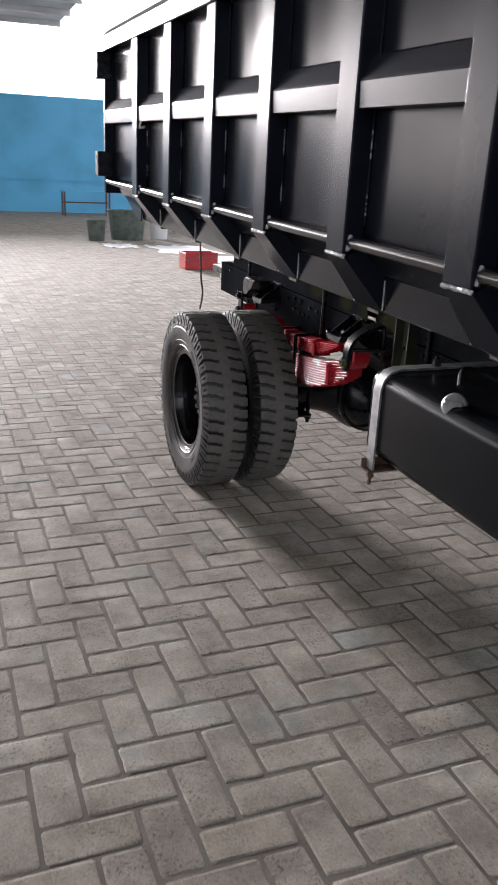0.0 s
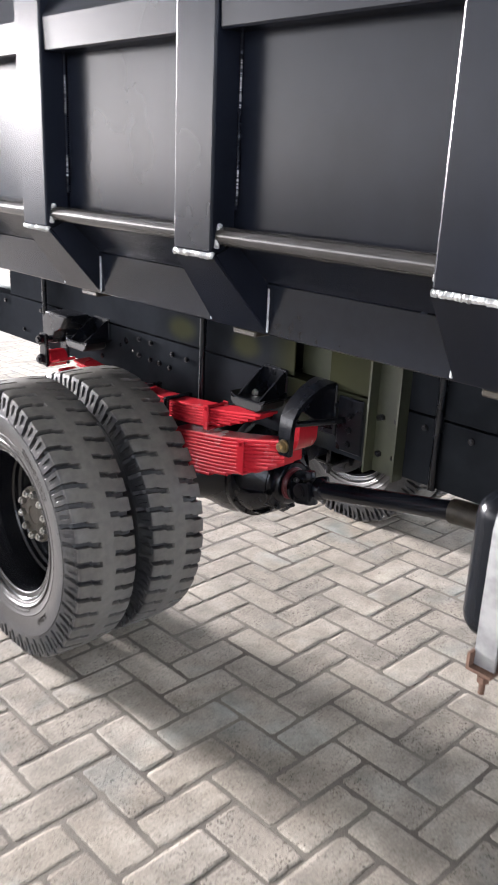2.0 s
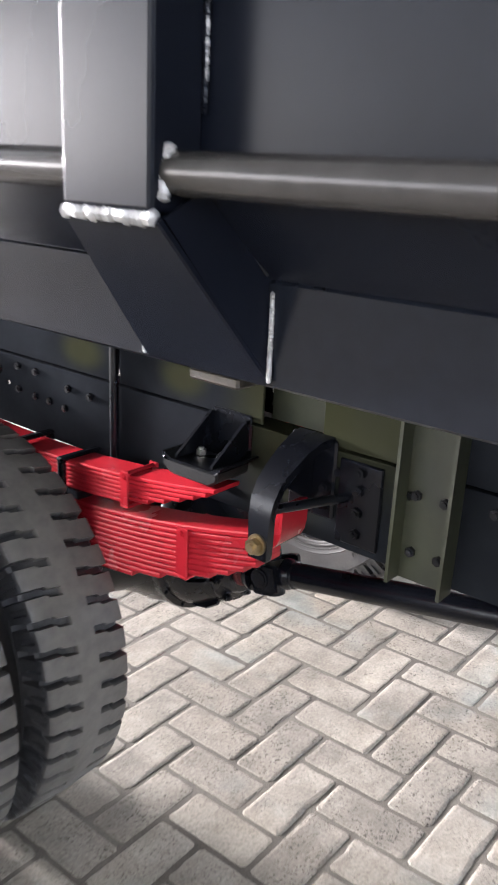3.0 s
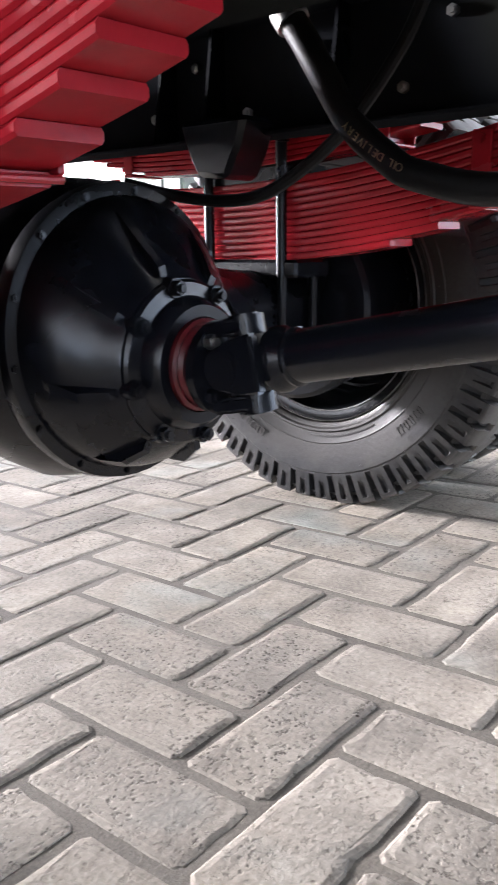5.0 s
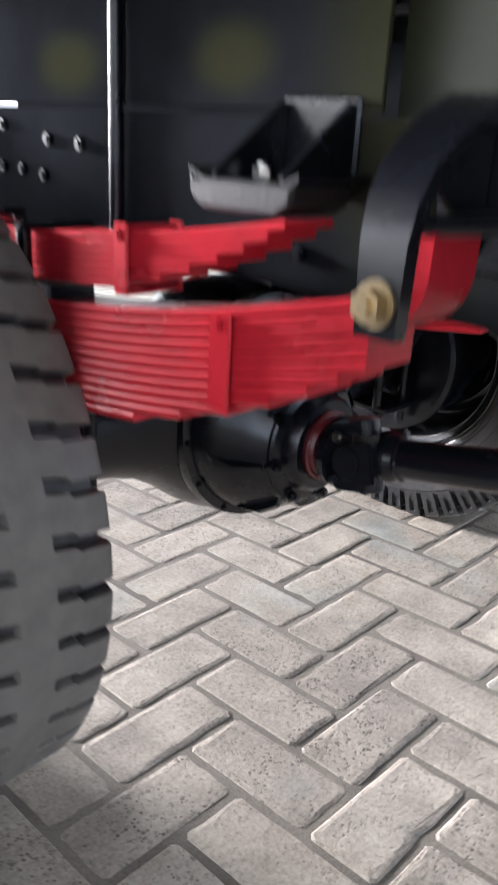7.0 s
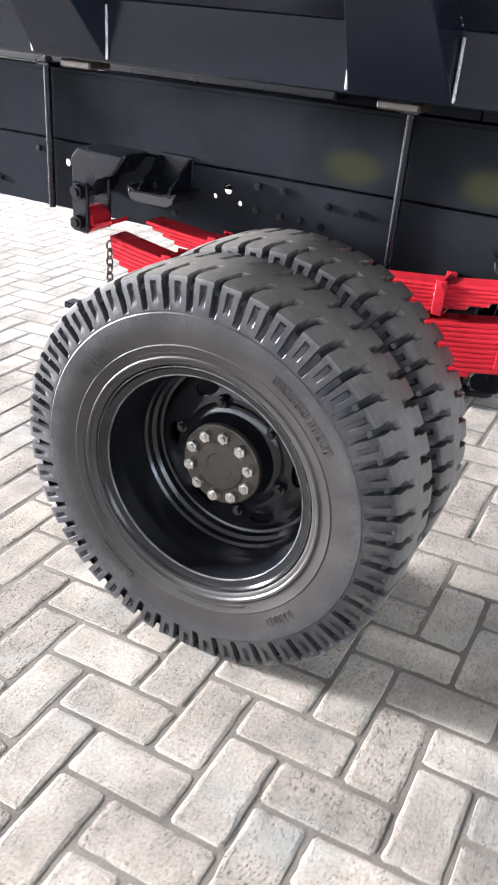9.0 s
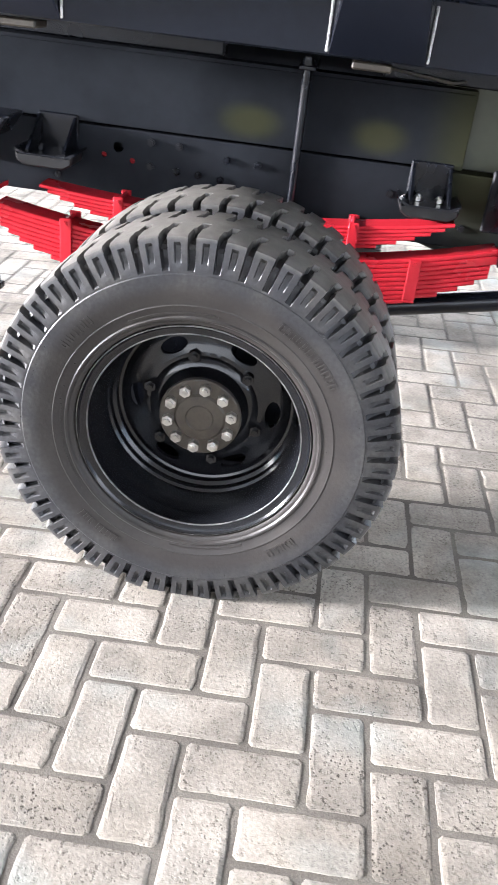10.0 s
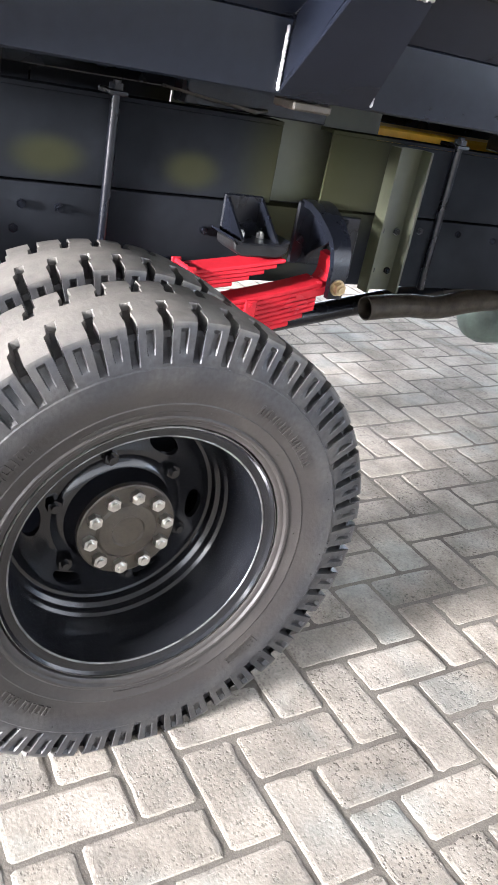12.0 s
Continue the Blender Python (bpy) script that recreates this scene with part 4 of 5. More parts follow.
def disc_mesh():
    """Wheel disc with six oval hand holes."""
    bm = B()
    n = 72
    def depth(r):
        prof = ((0.05, -0.060), (0.108, -0.060), (0.126, -0.063), (0.145, -0.068), (0.170, -0.072), (0.1845, -0.080))
        for (r0, x0), (r1, x1) in zip(prof, prof[1:]):
            if r <= r1:
                return x0 + (x1 - x0) * (r - r0) / (r1 - r0)
        return prof[-1][1]
    def at(a, r):
        return bm.verts.new((depth(r), math.cos(a) * r, math.sin(a) * r))
    for radii in ((0.05, 0.08, 0.108, 0.126), (0.172, 0.178, 0.1845)):
        rings = [[at(k * math.tau / n, r) for k in range(n)] for r in radii]
        for a, c in zip(rings, rings[1:]):
            for k in range(n):
                bm.faces.new((a[k], a[(k + 1) % n], c[(k + 1) % n], c[k]))
    half, mid, hr = math.tau / 12, 0.149, 0.023
    q = 32
    for s in range(6):
        a0 = s * math.tau / 6
        loops = []
        for f in (0.0, 0.35, 1.0):
            loop = []
            for k in range(q):
                t = k * math.tau / q
                c, d = math.cos(t), math.sin(t)
                e = 1 / max(abs(c), abs(d))
                oval = (c * 0.21, d * 0.0165)
                rect = (c * e * half, d * e * hr)
                loop.append(at(a0 + oval[0] * (1 - f) + rect[0] * f, mid + oval[1] * (1 - f) + rect[1] * f))
            loops.append(loop)
        for a, c in zip(loops, loops[1:]):
            for k in range(q):
                bm.faces.new((a[k], a[(k + 1) % q], c[(k + 1) % q], c[k]))
        # turned-in lip of the hole
        lip = [bm.verts.new((v.co.x - 0.012, v.co.y, v.co.z)) for v in loops[0]]
        for k in range(q):
            bm.faces.new((lip[k], lip[(k + 1) % q], loops[0][(k + 1) % q], loops[0][k]))
    bmesh.ops.remove_doubles(bm, verts=bm.verts, dist=0.0004)
    return bm


def dual_wheel(sx):
    """Outer and inner tyre on a common hub; sx is the side of the truck."""
    lab = "black truck wheel with a chunky cross-lug tyre"
    for xc, turn, outer in ((0.897, 0.0, True), (0.657, 0.07, False)):
        dish = (sx if outer else -sx)
        m = Matrix.Translation((sx * xc, 0, AXZ)) @ Matrix.Rotation(0 if dish > 0 else math.pi, 4, "Z") @ Matrix.Rotation(turn, 4, "X")
        rim = part("wheel", rim_mesh(), M_RIM, truck, lab)
        rim.matrix_local = m
        bm = tyre_mesh()
        for v in bm.verts:
            w = m @ v.co
            if w.z < 0.002:
                v.co = m.inverted() @ Vector((w.x, w.y, 0.002))
        ty = part("tyre", bm, M_RUBBER, rim, "new black cross-lug tyre")
        tagged(part("sidewall_mark", sidewall_marks(1), M_RUBBER, ty, "raised moulded marks", smooth=False), kind="stuff")
        part("disc", disc_mesh(), M_RIM, rim)
        part("rim_edge", lathe(B(), [(0.0698, 0.2200), (0.0702, 0.2190), (0.0696, 0.2176), (0.0685, 0.2169)], 72), M_RIMWEAR, rim, "worn bare edge of the rim")
        part("rim_lip", lathe(B(), [(0.0760, 0.2396), (0.0790, 0.2386), (0.0792, 0.2372)], 72), M_RIMWEAR, rim, "worn bare lip of the rim")
        if not outer:
            continue
        hub = part("hub", lathe(B(), [(-0.062, 0.118), (-0.056, 0.112), (-0.052, 0.098), (-0.040, 0.092), (-0.022, 0.088), (-0.020, 0.0)], 48), M_RIM, rim)
        part("axle_flange", lathe(B(), [(-0.022, 0.087), (-0.012, 0.087), (-0.010, 0.084), (-0.010, 0.055), (-0.006, 0.050), (-0.004, 0.030), (-0.007, 0.027), (-0.007, 0.0)], 40),
             M_HUB, rim, "greasy brown axle shaft flange")
        for k in range(10):
            a = k * math.tau / 10 + 0.2
            b = hexnut(B(), (-0.010, math.cos(a) * 0.068, math.sin(a) * 0.068), (1, 0, 0), 0.0125, 0.013)
            part("hub_nut", b, M_ZINC, rim, "bright zinc-plated hub nut")
        for k in range(6):
            a = k * math.tau / 6 + 0.75
            b = hexnut(B(), (-0.062, math.cos(a) * 0.122, math.sin(a) * 0.122), (1, 0, 0), 0.013, 0.016)
            part("wheel_nut", b, M_RIM, rim)


dual_wheel(-1)
dual_wheel(1)

# ---- fuel tank ----
b = box(B(), -0.795, -0.335, -2.85, -1.375, 0.628, 0.915, bevel=0.05, segments=5)
tank = part("fuel_tank", b, M_TANK, truck, "glossy black box-shaped fuel tank")


def tank_strap(y):
    b = B()
    line = [(-0.800, 0.60), (-0.800, 0.86), (-0.792, 0.893), (-0.772, 0.913), (-0.742, 0.9215), (-0.335, 0.9215)]
    prev = None
    for i, (x, z) in enumerate(line):
        a, c = line[max(i - 1, 0)], line[min(i + 1, len(line) - 1)]
        d = Vector((c[0] - a[0], c[1] - a[1])).normalized()
        n = Vector((-d.y, d.x)) * 0.0035
        ring = [b.verts.new((x + s * n.x, y + e * 0.021, z + s * n.y)) for s, e in ((1, -1), (1, 1), (-1, 1), (-1, -1))]
        if prev:
            for k in range(4):
                b.faces.new((prev[k], prev[(k + 1) % 4], ring[(k + 1) % 4], ring[k]))
        else:
            b.faces.new(ring)
        prev = ring
    b.faces.new(prev[::-1])
    st = part("tank_strap", b, M_STRAP, tank, "flat grey steel tank strap")
    b = B()
    cylinder(b, (-0.797, y, 0.62), (-0.797, y, 0.545), 0.006, 10)
    hexnut(b, (-0.797, y, 0.582), (0, 0, -1), 0.012, 0.012)
    part("strap_bolt", b, M_RUST, st)
    b = B()
    box(b, -0.82, -0.322, y - 0.025, y + 0.025, 0.594, 0.600)
    box(b, -0.82, -0.322, y + 0.019, y + 0.025, 0.600, 0.628)
    part("tank_bracket", b, M_RUST, tank, "rust-brown angle bracket")


tank_strap(-1.456)
tank_strap(-2.45)
neck_at, neck_way = Vector((-0.752, -1.785, 0.900)), Vector((-0.62, -0.55, 0.56)).normalized()
b = cylinder(B(), neck_at - neck_way * 0.07, neck_at, 0.027, 24)
neck = part("filler_neck", b, M_TANK, tank)
b = B()
lathe(b, [(0, 0.0), (0.0, 0.030), (0.006, 0.035), (0.020, 0.035), (0.026, 0.030), (0.027, 0.0)], 28)
box(b, 0.026, 0.038, -0.026, 0.026, -0.007, 0.007, bevel=0.004)
cap = part("tank_cap", b, M_STRAP, neck, "grey metal filler cap")
cap.matrix_local = Matrix.Translation(neck_at) @ neck_way.to_track_quat("X", "Z").to_matrix().to_4x4()
b = hexnut(B(), (-0.600, -1.456, 0.925), (0, 0, 1), 0.014, 0.02)
part("strap_clamp", b, M_CHASSIS, tank)
b = tube(B(), smooth_path([(-0.74, -1.775, 0.955), (-0.69, -1.72, 0.985), (-0.62, -1.74, 0.97), (-0.56, -1.87, 0.945), (-0.5, -2.2, 0.94)]), 0.008, 8)
part("breather_hose", b, M_HOSE, tank)

# ---- exhaust, hoses, small parts under the truck ----
b = B()
pts = smooth_path([(-0.165, -0.975, 0.562), (-0.165, -1.12, 0.574), (-0.165, -1.25, 0.572), (-0.18, -1.5, 0.61), (-0.2, -2.3, 0.63)])
tube(b, pts, 0.032, 20)
bmesh.ops.delete(b, geom=[f for f in b.faces if len(f.verts) > 4], context="FACES")
bmesh.ops.solidify(b, geom=list(b.faces), thickness=0.003)
part("exhaust_pipe", b, M_HUB, truck, "dull dark steel exhaust pipe")
b = tube(B(), smooth_path([(0.08, -0.306, 0.776), (0.08, -0.326, 0.750), (0.08, -0.358, 0.702), (0.08, -0.394, 0.650), (0.08, -0.436, 0.614), (0.08, -0.488, 0.586), (0.08, -0.62, 0.570), (0.09, -0.95, 0.62), (0.1, -1.3, 0.74)]), 0.0175, 14)
oil_hose = part("oil_hose", b, M_HOSE, truck, "thick black oil hose")
b = tube(B(), smooth_path([(0.03, -0.06, 0.60), (0.08, -0.11, 0.583), (0.08, -0.20, 0.573), (0.08, -0.28, 0.583), (0.08, -0.38, 0.64), (0.10, -0.44, 0.72), (0.12, -0.465, 0.79), (0.14, -0.47, 0.86)]), 0.008, 10)
part("brake_hose", b, M_HOSE, truck)
b = extrude_poly(B(), [(-0.135, 0.70), (0.0, 0.70), (-0.01, 0.665), (-0.035, 0.618), (-0.095, 0.612), (-0.12, 0.655)], "x", 0.20, 0.28, 0.008)
part("brake_pipe_bracket", b, M_CHASSIS, truck)
b = B()
box(b, -0.10, 0.06, -1.5, -0.845, 0.96, 1.046, bevel=0.006)
part("hoist_arm", b, M_YELLOW, truck, "yellow steel hoist arm")

b = extrude_poly(B(), [(-0.22, 1.062), (-0.22, 1.068), (-0.44, 1.044), (-0.47, 1.052), (-0.47, 1.047), (-0.44, 1.038)], "x", -0.296, -0.276, 0.002)
part("flat_bar", b, M_HUB, truck, "bare grey flat bar", smooth=False)

for y in (0.93, 1.0):
    b = tube(B(), smooth_path([(-0.962, y, 1.645), (-0.972, y, 1.628), (-0.965, y - 0.015, 1.612), (-0.955, y - 0.03, 1.62)]), 0.005, 8)
    part("tarp_hook", b, M_ZINC, truck)
part("valve_box", box(B(), -0.25, -0.13, 1.50, 1.66, 0.70, 0.83, bevel=0.012, segments=2), M_GREENGREY, truck, "dark green valve box")
# tail lamp, strap and chain at the rear
b = tube(B(), smooth_path([(-0.485, 1.38, 1.10), (-0.478, 1.37, 0.90), (-0.468, 1.38, 0.76), (-0.456, 1.375, 0.66), (-0.470, 1.38, 0.56)]), 0.006, 8)
part("hanging_strap", b, M_RUST, truck, "frayed brown strap hanging down")
part("lamp_bracket", box(B(), -0.28, 0.28, 1.43, 1.72, 0.76, 0.80, bevel=0.005), M_CHASSIS, truck)


def chain(parent):
    for k in range(9):
        b = B()
        m = Matrix.Translation((-0.42, 0.625, 0.632 - k * 0.021)) @ Matrix.Rotation(0 if k % 2 else math.pi / 2, 4, "Z")
        ring = []
        for j in range(13):
            a = j * math.tau / 12
            ring.append(m @ Vector((0.009 * math.cos(a), 0, 0.014 * math.sin(a))))
        tube(b, ring, 0.0028, 6)
        part("chain_link", b, M_HUB, parent)


ch = part("chain_bar", box(B(), -0.44, -0.40, 0.61, 0.77, 0.435, 0.452, bevel=0.003), M_CHASSIS, truck)
chain(ch)

b = B()
cylinder(b, (0.08, -0.312, 0.768), (0.08, -0.300, 0.784), 0.021, 16)
cylinder(b, (0.08, -0.298, 0.786), (0.08, -0.264, 0.834), 0.015, 12)
hexnut(b, (0.08, -0.294, 0.792), (0, 0.6, 0.8), 0.019, 0.012)
part("hose_fitting", b, M_ZINC, oil_hose, "bright steel hose clamp and fitting")
b = lathe(B(), [(-1.80, 0.0), (-1.805, 0.06), (-1.83, 0.095), (-1.87, 0.11), (-2.35, 0.11), (-2.40, 0.09), (-2.42, 0.0)], 32, "Y")
ob = part("air_tank", b, M_GREENGREY, truck, "grey-green cylindrical air tank")
ob.location = (0.23, 0, 0.42)
part("tank_hanger", box(B(), 0.22, 0.24, -2.12, -2.08, 0.52, 0.70), M_CHASSIS, truck)
# lettering on the oil hose, one line along its bend
def hose_lettering(word, parent):
    cu = bpy.data.curves.new("lettering", "FONT")
    cu.size = 0.0125
    cu.extrude = 0.0003
    path = smooth_path([(0, -0.488, 0.586), (0, -0.436, 0.614), (0, -0.394, 0.650), (0, -0.358, 0.702), (0, -0.326, 0.750)], 12)
    bm = B()
    run = 0.018
    for ch in word:
        if ch != " ":
            cu.body = ch
            tmp = bpy.data.objects.new("lettering", cu)
            me = tmp.to_mesh()
            d, i = run, 0
            while i < len(path) - 2 and d > (path[i + 1] - path[i]).length:
                d -= (path[i + 1] - path[i]).length
                i += 1
            t = (path[i + 1] - path[i]).normalized()
            u = Vector((0, t.z, -t.y))
            at = path[i] + t * d
            n0 = len(bm.verts)
            bm.from_mesh(me)
            bm.verts.ensure_lookup_table()
            for v in bm.verts[n0:]:
                p = at + t * v.co.x + u * (v.co.y - 0.0045)
                lift = math.sqrt(max(0.0, 0.0178 ** 2 - (v.co.y - 0.0045) ** 2))
                v.co = Vector((0.08 - lift - v.co.z, p.y, p.z))
            tmp.to_mesh_clear()
            bpy.data.objects.remove(tmp)
        run += 0.0045 if ch in " I" else 0.0092
    part("lettering", bm, M_BRASS, parent, "dull gold printed hose lettering", smooth=False)


hose_lettering("OIL DELIVERY", oil_hose)

# ---- hall: half-height walls with daylight above, and a sheet roof on columns ----
WALL_Y = 31.0
# West and south are unseen, added to shape fill light; east height set likewise.
WALLS = (("wall_north", -19, 7.6, WALL_Y, WALL_Y + 0.15, 4.35, M_BLUE, "bright blue painted sheet wall"),
         ("wall_yard", 7.6, 33, WALL_Y, WALL_Y + 0.15, 2.8, M_WHITE, "pale yard wall in daylight"), ("wall_west_unseen", -19.15, -19, -16, WALL_Y, 1.5, M_DULL, "unseen low grey-blue wall, added to shape the west light"),
         ("wall_east", 33, 33.15, -16, WALL_Y, 0.9, M_WHITE, "low pale yard wall"), ("wall_south_unseen", -19, 33, -16.15, -16, 3.6, M_DULL, "unseen grey-blue wall, added to hold back south light"))
for name, x0, x1, y0, y1, z1, mat, lab in WALLS:
    tagged(mesh_object(name, box(B(), x0, x1, y0, y1, 0, z1), mat), lab, "wall", kind="structure")
tagged(mesh_object("trim", box(B(), -19, 7.6, WALL_Y - 0.06, WALL_Y - 0.003, 1.22, 1.30), M_BLUE), "blue ledge along the wall", "trim", kind="structure")
ROOF_Z = 7.05
b = B()
# The roof's unseen west and south reach is set to limit sky fill.
for x0, x1, y0, y1 in ((-17.5, -8.5, -8, WALL_Y + 0.3), (-8.5, 3.2, -8, 5.4), (-8.5, 3.2, 23.0, WALL_Y + 0.3)):
    box(b, x0, x1, y0, y1, ROOF_Z, ROOF_Z + 0.01)
roof = tagged(mesh_object("roof", b, M_ROOF), "pale translucent sheet roof on steel purlins", "roof", kind="structure")
# Unseen section, added where the rail slopes mirror it, to brighten them.
b = box(B(), -8.5, 3.2, 5.4, 23.0, ROOF_Z, ROOF_Z + 0.01)
part("roof_fill", b, M_ROOFFILL, roof, "unseen brighter roof sheets, added to light the rail slopes")
for k in range(15):
    y = WALL_Y + 0.2 - k * 2.4
    part("purlin", box(B(), -17.5, 3.2, y - 0.06, y + 0.06, ROOF_Z - 0.2, ROOF_Z), M_WHITE, roof)
for x, y in ((-17.2, WALL_Y - 0.3), (4.4, 19.0), (3.0, -7.6), (-17.2, 7)):
    part("column", box(B(), x - 0.12, x + 0.12, y - 0.12, y + 0.12, -0.02, ROOF_Z - 0.2), M_STEELGREY, roof)


def workbench(x, y):
    t = thing("workbench", "blue steel workbench standing by the blue wall", "workbench", at=(x, y, 0))
    part("top", box(B(), -0.9, 0.9, -0.35, 0.35, 0.86, 0.90, bevel=0.005), M_BLUE, t)
    for sx in (-0.84, 0.84):
        for sy in (-0.3, 0.3):
            part("leg", box(B(), sx - 0.03, sx + 0.03, sy - 0.03, sy + 0.03, 0, 0.86), M_RUST, t, "rusty leg")
    part("stretcher", box(B(), -0.84, 0.84, -0.02, 0.02, 0.45, 0.50), M_RUST, t)


workbench(3.55, 28.6)


def bucket(x, y, r0, h, mat, label):
    t = thing("bucket", label, "bucket", "buckets on the paving", at=(x, y, 0))
    b = lathe(B(), [(0, 0.0), (0, r0 * 0.82), (h * 0.96, r0), (h, r0 * 1.05), (h, r0 * 0.97), (0.02, r0 * 0.79), (0.02, 0.0)], 24)
    for v in b.verts:
        v.co = Vector((v.co.y, v.co.z, v.co.x))
    part("pail", b, mat, t)
    ring = [Vector((math.cos(a) * r0 * 1.04, math.sin(a) * 0.02, h * 0.9 - abs(math.sin(a)) * r0 * 0.8)) for a in [k * math.pi / 12 for k in range(13)]]
    part("bail", tube(B(), ring, 0.006, 6), M_STEELGREY, t)


bucket(1.52, 15.7, 0.22, 0.46, M_GREENGREY, "green-grey plastic bucket on the paving")
bucket(2.35, 16.2, 0.46, 0.68, M_GREENGREY, "wide green-grey tub on the paving")
bucket(3.2, 16.5, 0.26, 0.55, M_WHITE, "white plastic bucket on the paving")


def crate(x, y):
    t = thing("crate", "red plastic crate standing on the paving", "crate", at=(x, y, 0))
    b = box(B(), -0.27, 0.27, -0.18, 0.18, 0, 0.012, bevel=0.004)
    part("bottom", b, M_REDLENS, t)
    for x0, x1, y0, y1 in ((-0.27, 0.27, -0.19, -0.178), (-0.27, 0.27, 0.178, 0.19), (-0.282, -0.268, -0.18, 0.18), (0.268, 0.282, -0.18, 0.18)):
        part("side", box(B(), x0, x1, y0, y1, 0.01, 0.27, bevel=0.004), M_REDLENS, t)
    for y0 in (-0.198, 0.186):
        part("rim", box(B(), -0.285, 0.285, y0, y0 + 0.012, 0.245, 0.275, bevel=0.004), M_REDLENS, t)


crate(2.08, 9.6)


def sheet(x, y, w, d, seed):
    t = thing("plastic_sheet", "crumpled white plastic sheet lying on the paving", "sheet", "plastic sheets", at=(x, y, 0))
    bm = B()
    bmesh.ops.create_grid(bm, x_segments=18, y_segments=14, size=1)
    rg = random.Random(seed)
    for v in bm.verts:
        n = noise.noise(v.co * 2.5 + Vector((seed, 0, 0)))
        v.co = Vector((v.co.x * w * (1 + 0.25 * n), v.co.y * d * (1 - 0.25 * n), 0.006 + 0.05 * max(0, noise.noise(v.co * 4 + Vector((0, seed, 0))))))
    part("film", bm, M_WHITE, t)


sheet(1.75, 14.2, 0.32, 0.55, 1)
sheet(2.9, 13.3, 0.62, 1.0, 2)
sheet(3.2, 11.1, 0.5, 0.7, 3)


def machine(x, y):
    t = thing("workshop_machine", "red domed workshop machine beside a pale green cabinet outdoors", "machine", at=(x, y, 0))
    part("base", box(B(), -0.5, 0.5, -0.7, 0.7, 0, 0.8, bevel=0.02), M_GREENGREY, t)
    b = lathe(B(), [(0.8, 0.55), (1.0, 0.55), (1.12, 0.50), (1.20, 0.34), (1.24, 0.12), (1.25, 0.0)], 32)
    for v in b.verts:
        v.co = Vector((v.co.y, v.co.z, v.co.x))
    part("drum", b, M_RED, t, "glossy red drum with a domed lid")
    for y0 in (-0.42, 0.30):
        part("lug", cylinder(B(), (-0.3, y0, 1.05), (-0.3, y0, 1.30), 0.07, 14), M_WHITE, t)
    c = part("cabinet", box(B(), -0.3, 0.3, 0.85, 2.3, 0, 1.7, bevel=0.01), M_GREENGREY, t)
    for k in range(4):
        part("glass_panel", box(B(), -0.312, -0.304, 0.92 + k * 0.34, 1.20 + k * 0.34, 0.9, 1.6), M_STEELGREY, c)


machine(7.3, 5.7)

# ---- paving ----
W = 0.1107
GX, GY = -0.403, -0.516
BRICK_H = 0.06


def brick_mesh(rng, fine=True):
    """One worn concrete block, long in y, its top at z = 0, with chamfered uneven edges and broken corners."""
    bm = B()
    hx, hy = W / 2 - 0.0034, W - 0.0034
    k = 0.007
    corner = []
    nl, ns = (9, 5) if fine else (2, 2)
    for i in range(nl):
        corner.append((hx, -hy + k + (2 * hy - 2 * k) * i / (nl - 1)))
    for i in range(ns):
        corner.append((hx - k - (2 * hx - 2 * k) * i / (ns - 1), hy))
    outline = corner + [(-x, -y) for x, y in corner]
    n = len(outline)
    chip = [rng.uniform(0, 0.0011) + (0.0045 * rng.random() if rng.random() < 0.09 else 0) for _ in range(n)]
    def ring(ins, z, jit, wear):
        vs = []
        for (x, y), c in zip(outline, chip):
            d = ins + wear * c
            vs.append(bm.verts.new((x - math.copysign(min(d, abs(x)), x) + rng.uniform(-jit, jit), y - math.copysign(d, y) + rng.uniform(-jit, jit), z + rng.uniform(-jit, jit) * 0.4)))
        return vs
    r = [ring(0.0, -0.02, 0, 0), ring(0.0005, -0.0026, 0.0005, 0.7), ring(0.0034, -0.0008, 0.0007, 1.2), ring(0.0095, -0.0001, 0.0009, 1.5)]
    for a, d in zip(r, r[1:]):
        for q in range(n):
            bm.faces.new((a[q], a[(q + 1) % n], d[(q + 1) % n], d[q]))
    bm.faces.new(r[-1])
    return bm


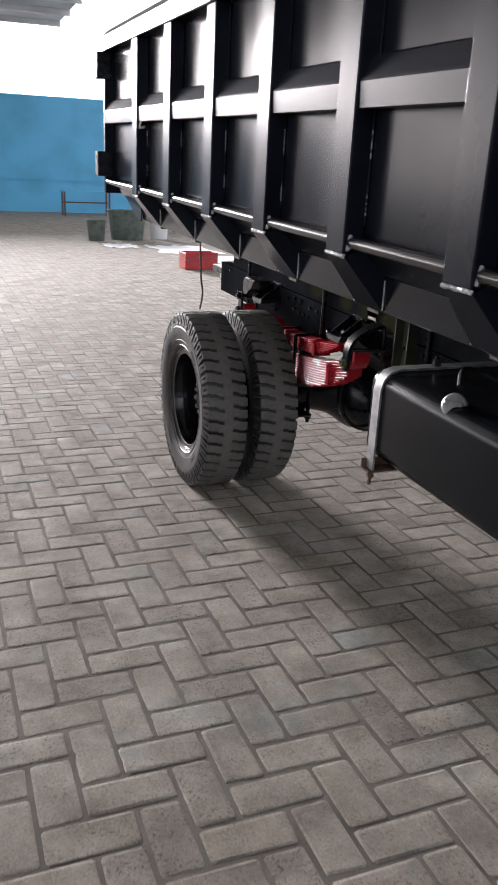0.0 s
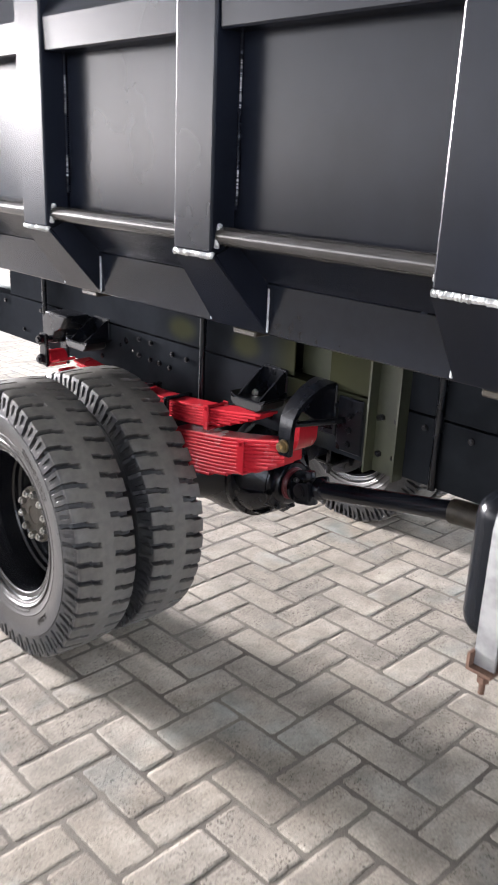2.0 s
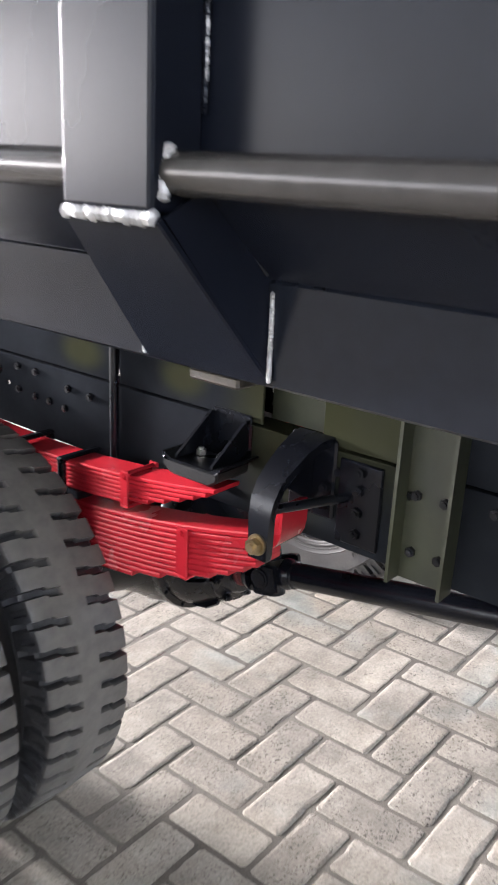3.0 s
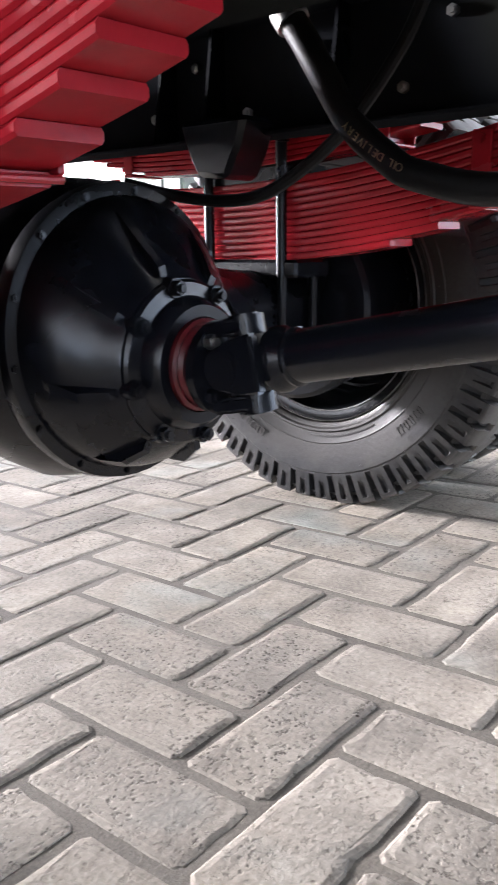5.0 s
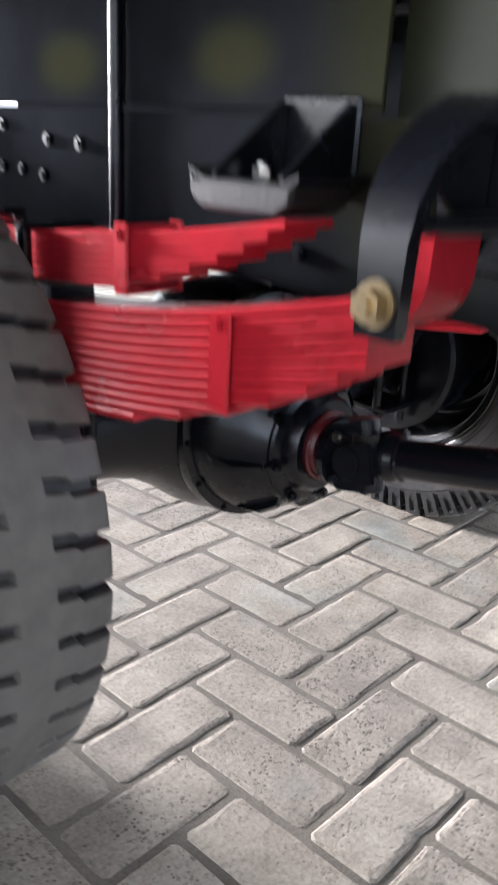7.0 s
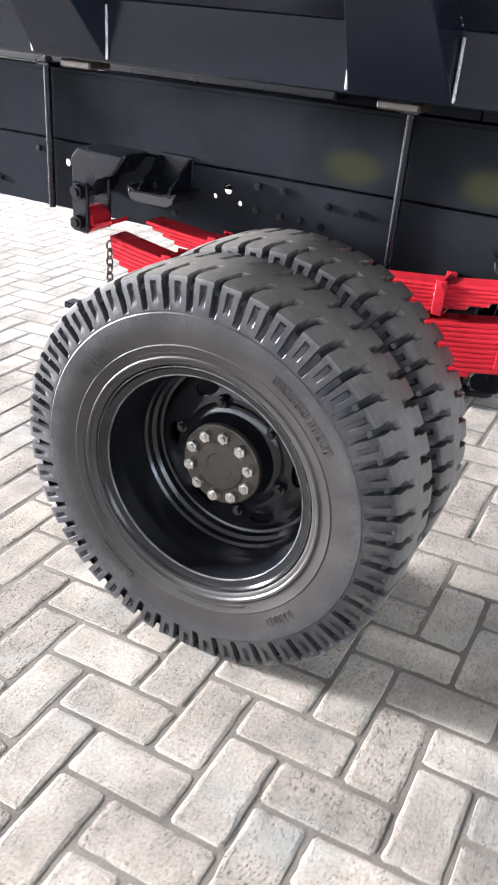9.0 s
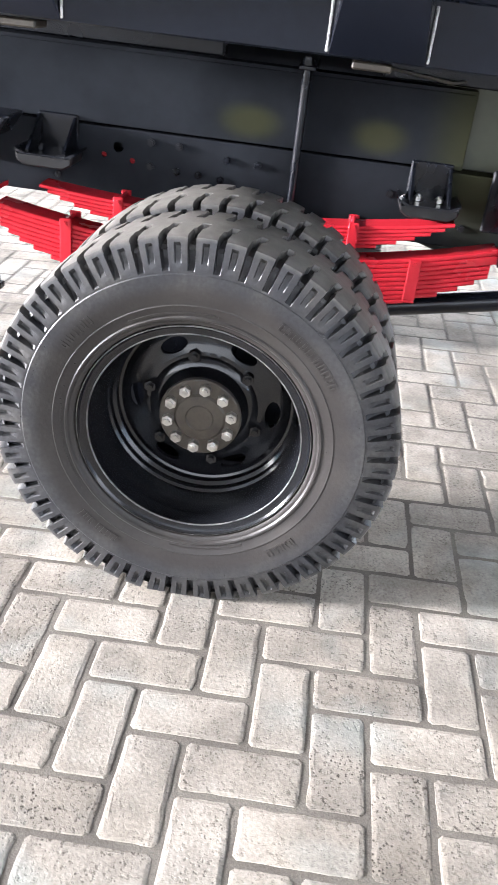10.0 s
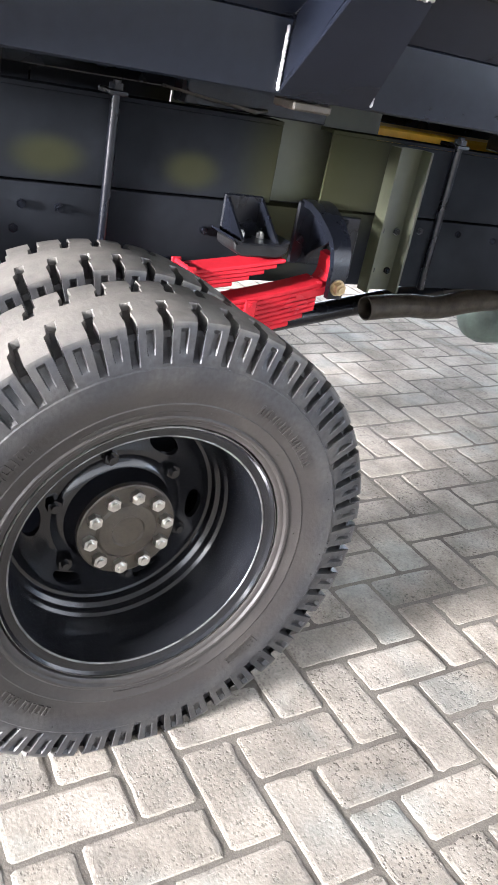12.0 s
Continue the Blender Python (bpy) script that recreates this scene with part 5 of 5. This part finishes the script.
def herringbone(i0, i1, j0, j1):
    """Cells of the bond: (x, y, turned) of each block's centre."""
    out = []
    for n in range(-400, 400):
        for m in range(-200, 200):
            i, j = n + 2 * m, n - 2 * m
            if i0 <= i < i1 and j0 <= j < j1:
                out.append((GX + (i + 0.5) * W, GY + (j + 1) * W, 0))
                out.append((GX + (i + 2) * W, GY + (j + 0.5) * W, 1))
    return out


ground = tagged(mesh_object("ground", box(B(), -60, 60, -60, 60, -0.3, -0.0018), M_SAND), "sandy bed under grey concrete block paving", "ground", kind="structure")
rng = random.Random(3)
meshes = []
for k in range(16):
    bm = brick_mesh(rng, k < 10)
    me = bpy.data.meshes.new("brick")
    bmesh.ops.recalc_face_normals(bm, faces=bm.faces)
    bm.to_mesh(me)
    bm.free()
    me.materials.append(M_PAVER)
    meshes.append(me)
pavement = thing("pavement", "worn grey concrete blocks laid in herringbone", "pavement")
tagged(pavement, kind="structure")
near, far = [], []
for x, y, turned in herringbone(-80, 75, -38, 285):
    if -1.80 < x < 0.55 and -1.95 < y < 0.75:
        near.append((x, y, turned))
    elif -5.0 - max(0, y) * 0.12 < x < 3.5 + max(0, y) * 0.1 and -4.2 < y < WALL_Y:
        far.append((x, y, turned))
for x, y, turned in near:
    ob = new("brick", meshes[rng.randrange(10)])
    ob.parent = pavement
    ob.location = (x, y, rng.uniform(-0.0006, 0.0006))
    ob.rotation_euler = (rng.uniform(-0.003, 0.003), rng.uniform(-0.003, 0.003), (math.pi / 2 if turned else 0) + (math.pi if rng.random() < 0.5 else 0) + rng.uniform(-0.006, 0.006))
base = [(np.array([v.co[:] for v in me.vertices]), [list(p.vertices) for p in me.polygons]) for me in meshes[10:]]
verts, faces, count = [], [], 0
for x, y, turned in far:
    vs, fs = base[rng.randrange(6)]
    a = (math.pi / 2 if turned else 0) + rng.uniform(-0.006, 0.006)
    rot = np.array([[math.cos(a), math.sin(a), 0], [-math.sin(a), math.cos(a), 0], [0, 0, 1]])
    verts.append(vs @ rot + (x, y, rng.uniform(-0.0006, 0.0006)))
    faces += [[count + i for i in f] for f in fs]
    count += len(vs)
me = bpy.data.meshes.new("paving_blocks")
me.from_pydata(np.concatenate(verts), [], faces)
me.materials.append(M_PAVER)
ob = new("paving_blocks", me)
ob.parent = pavement
tagged(ob, "rest of the herringbone paving", kind="stuff")
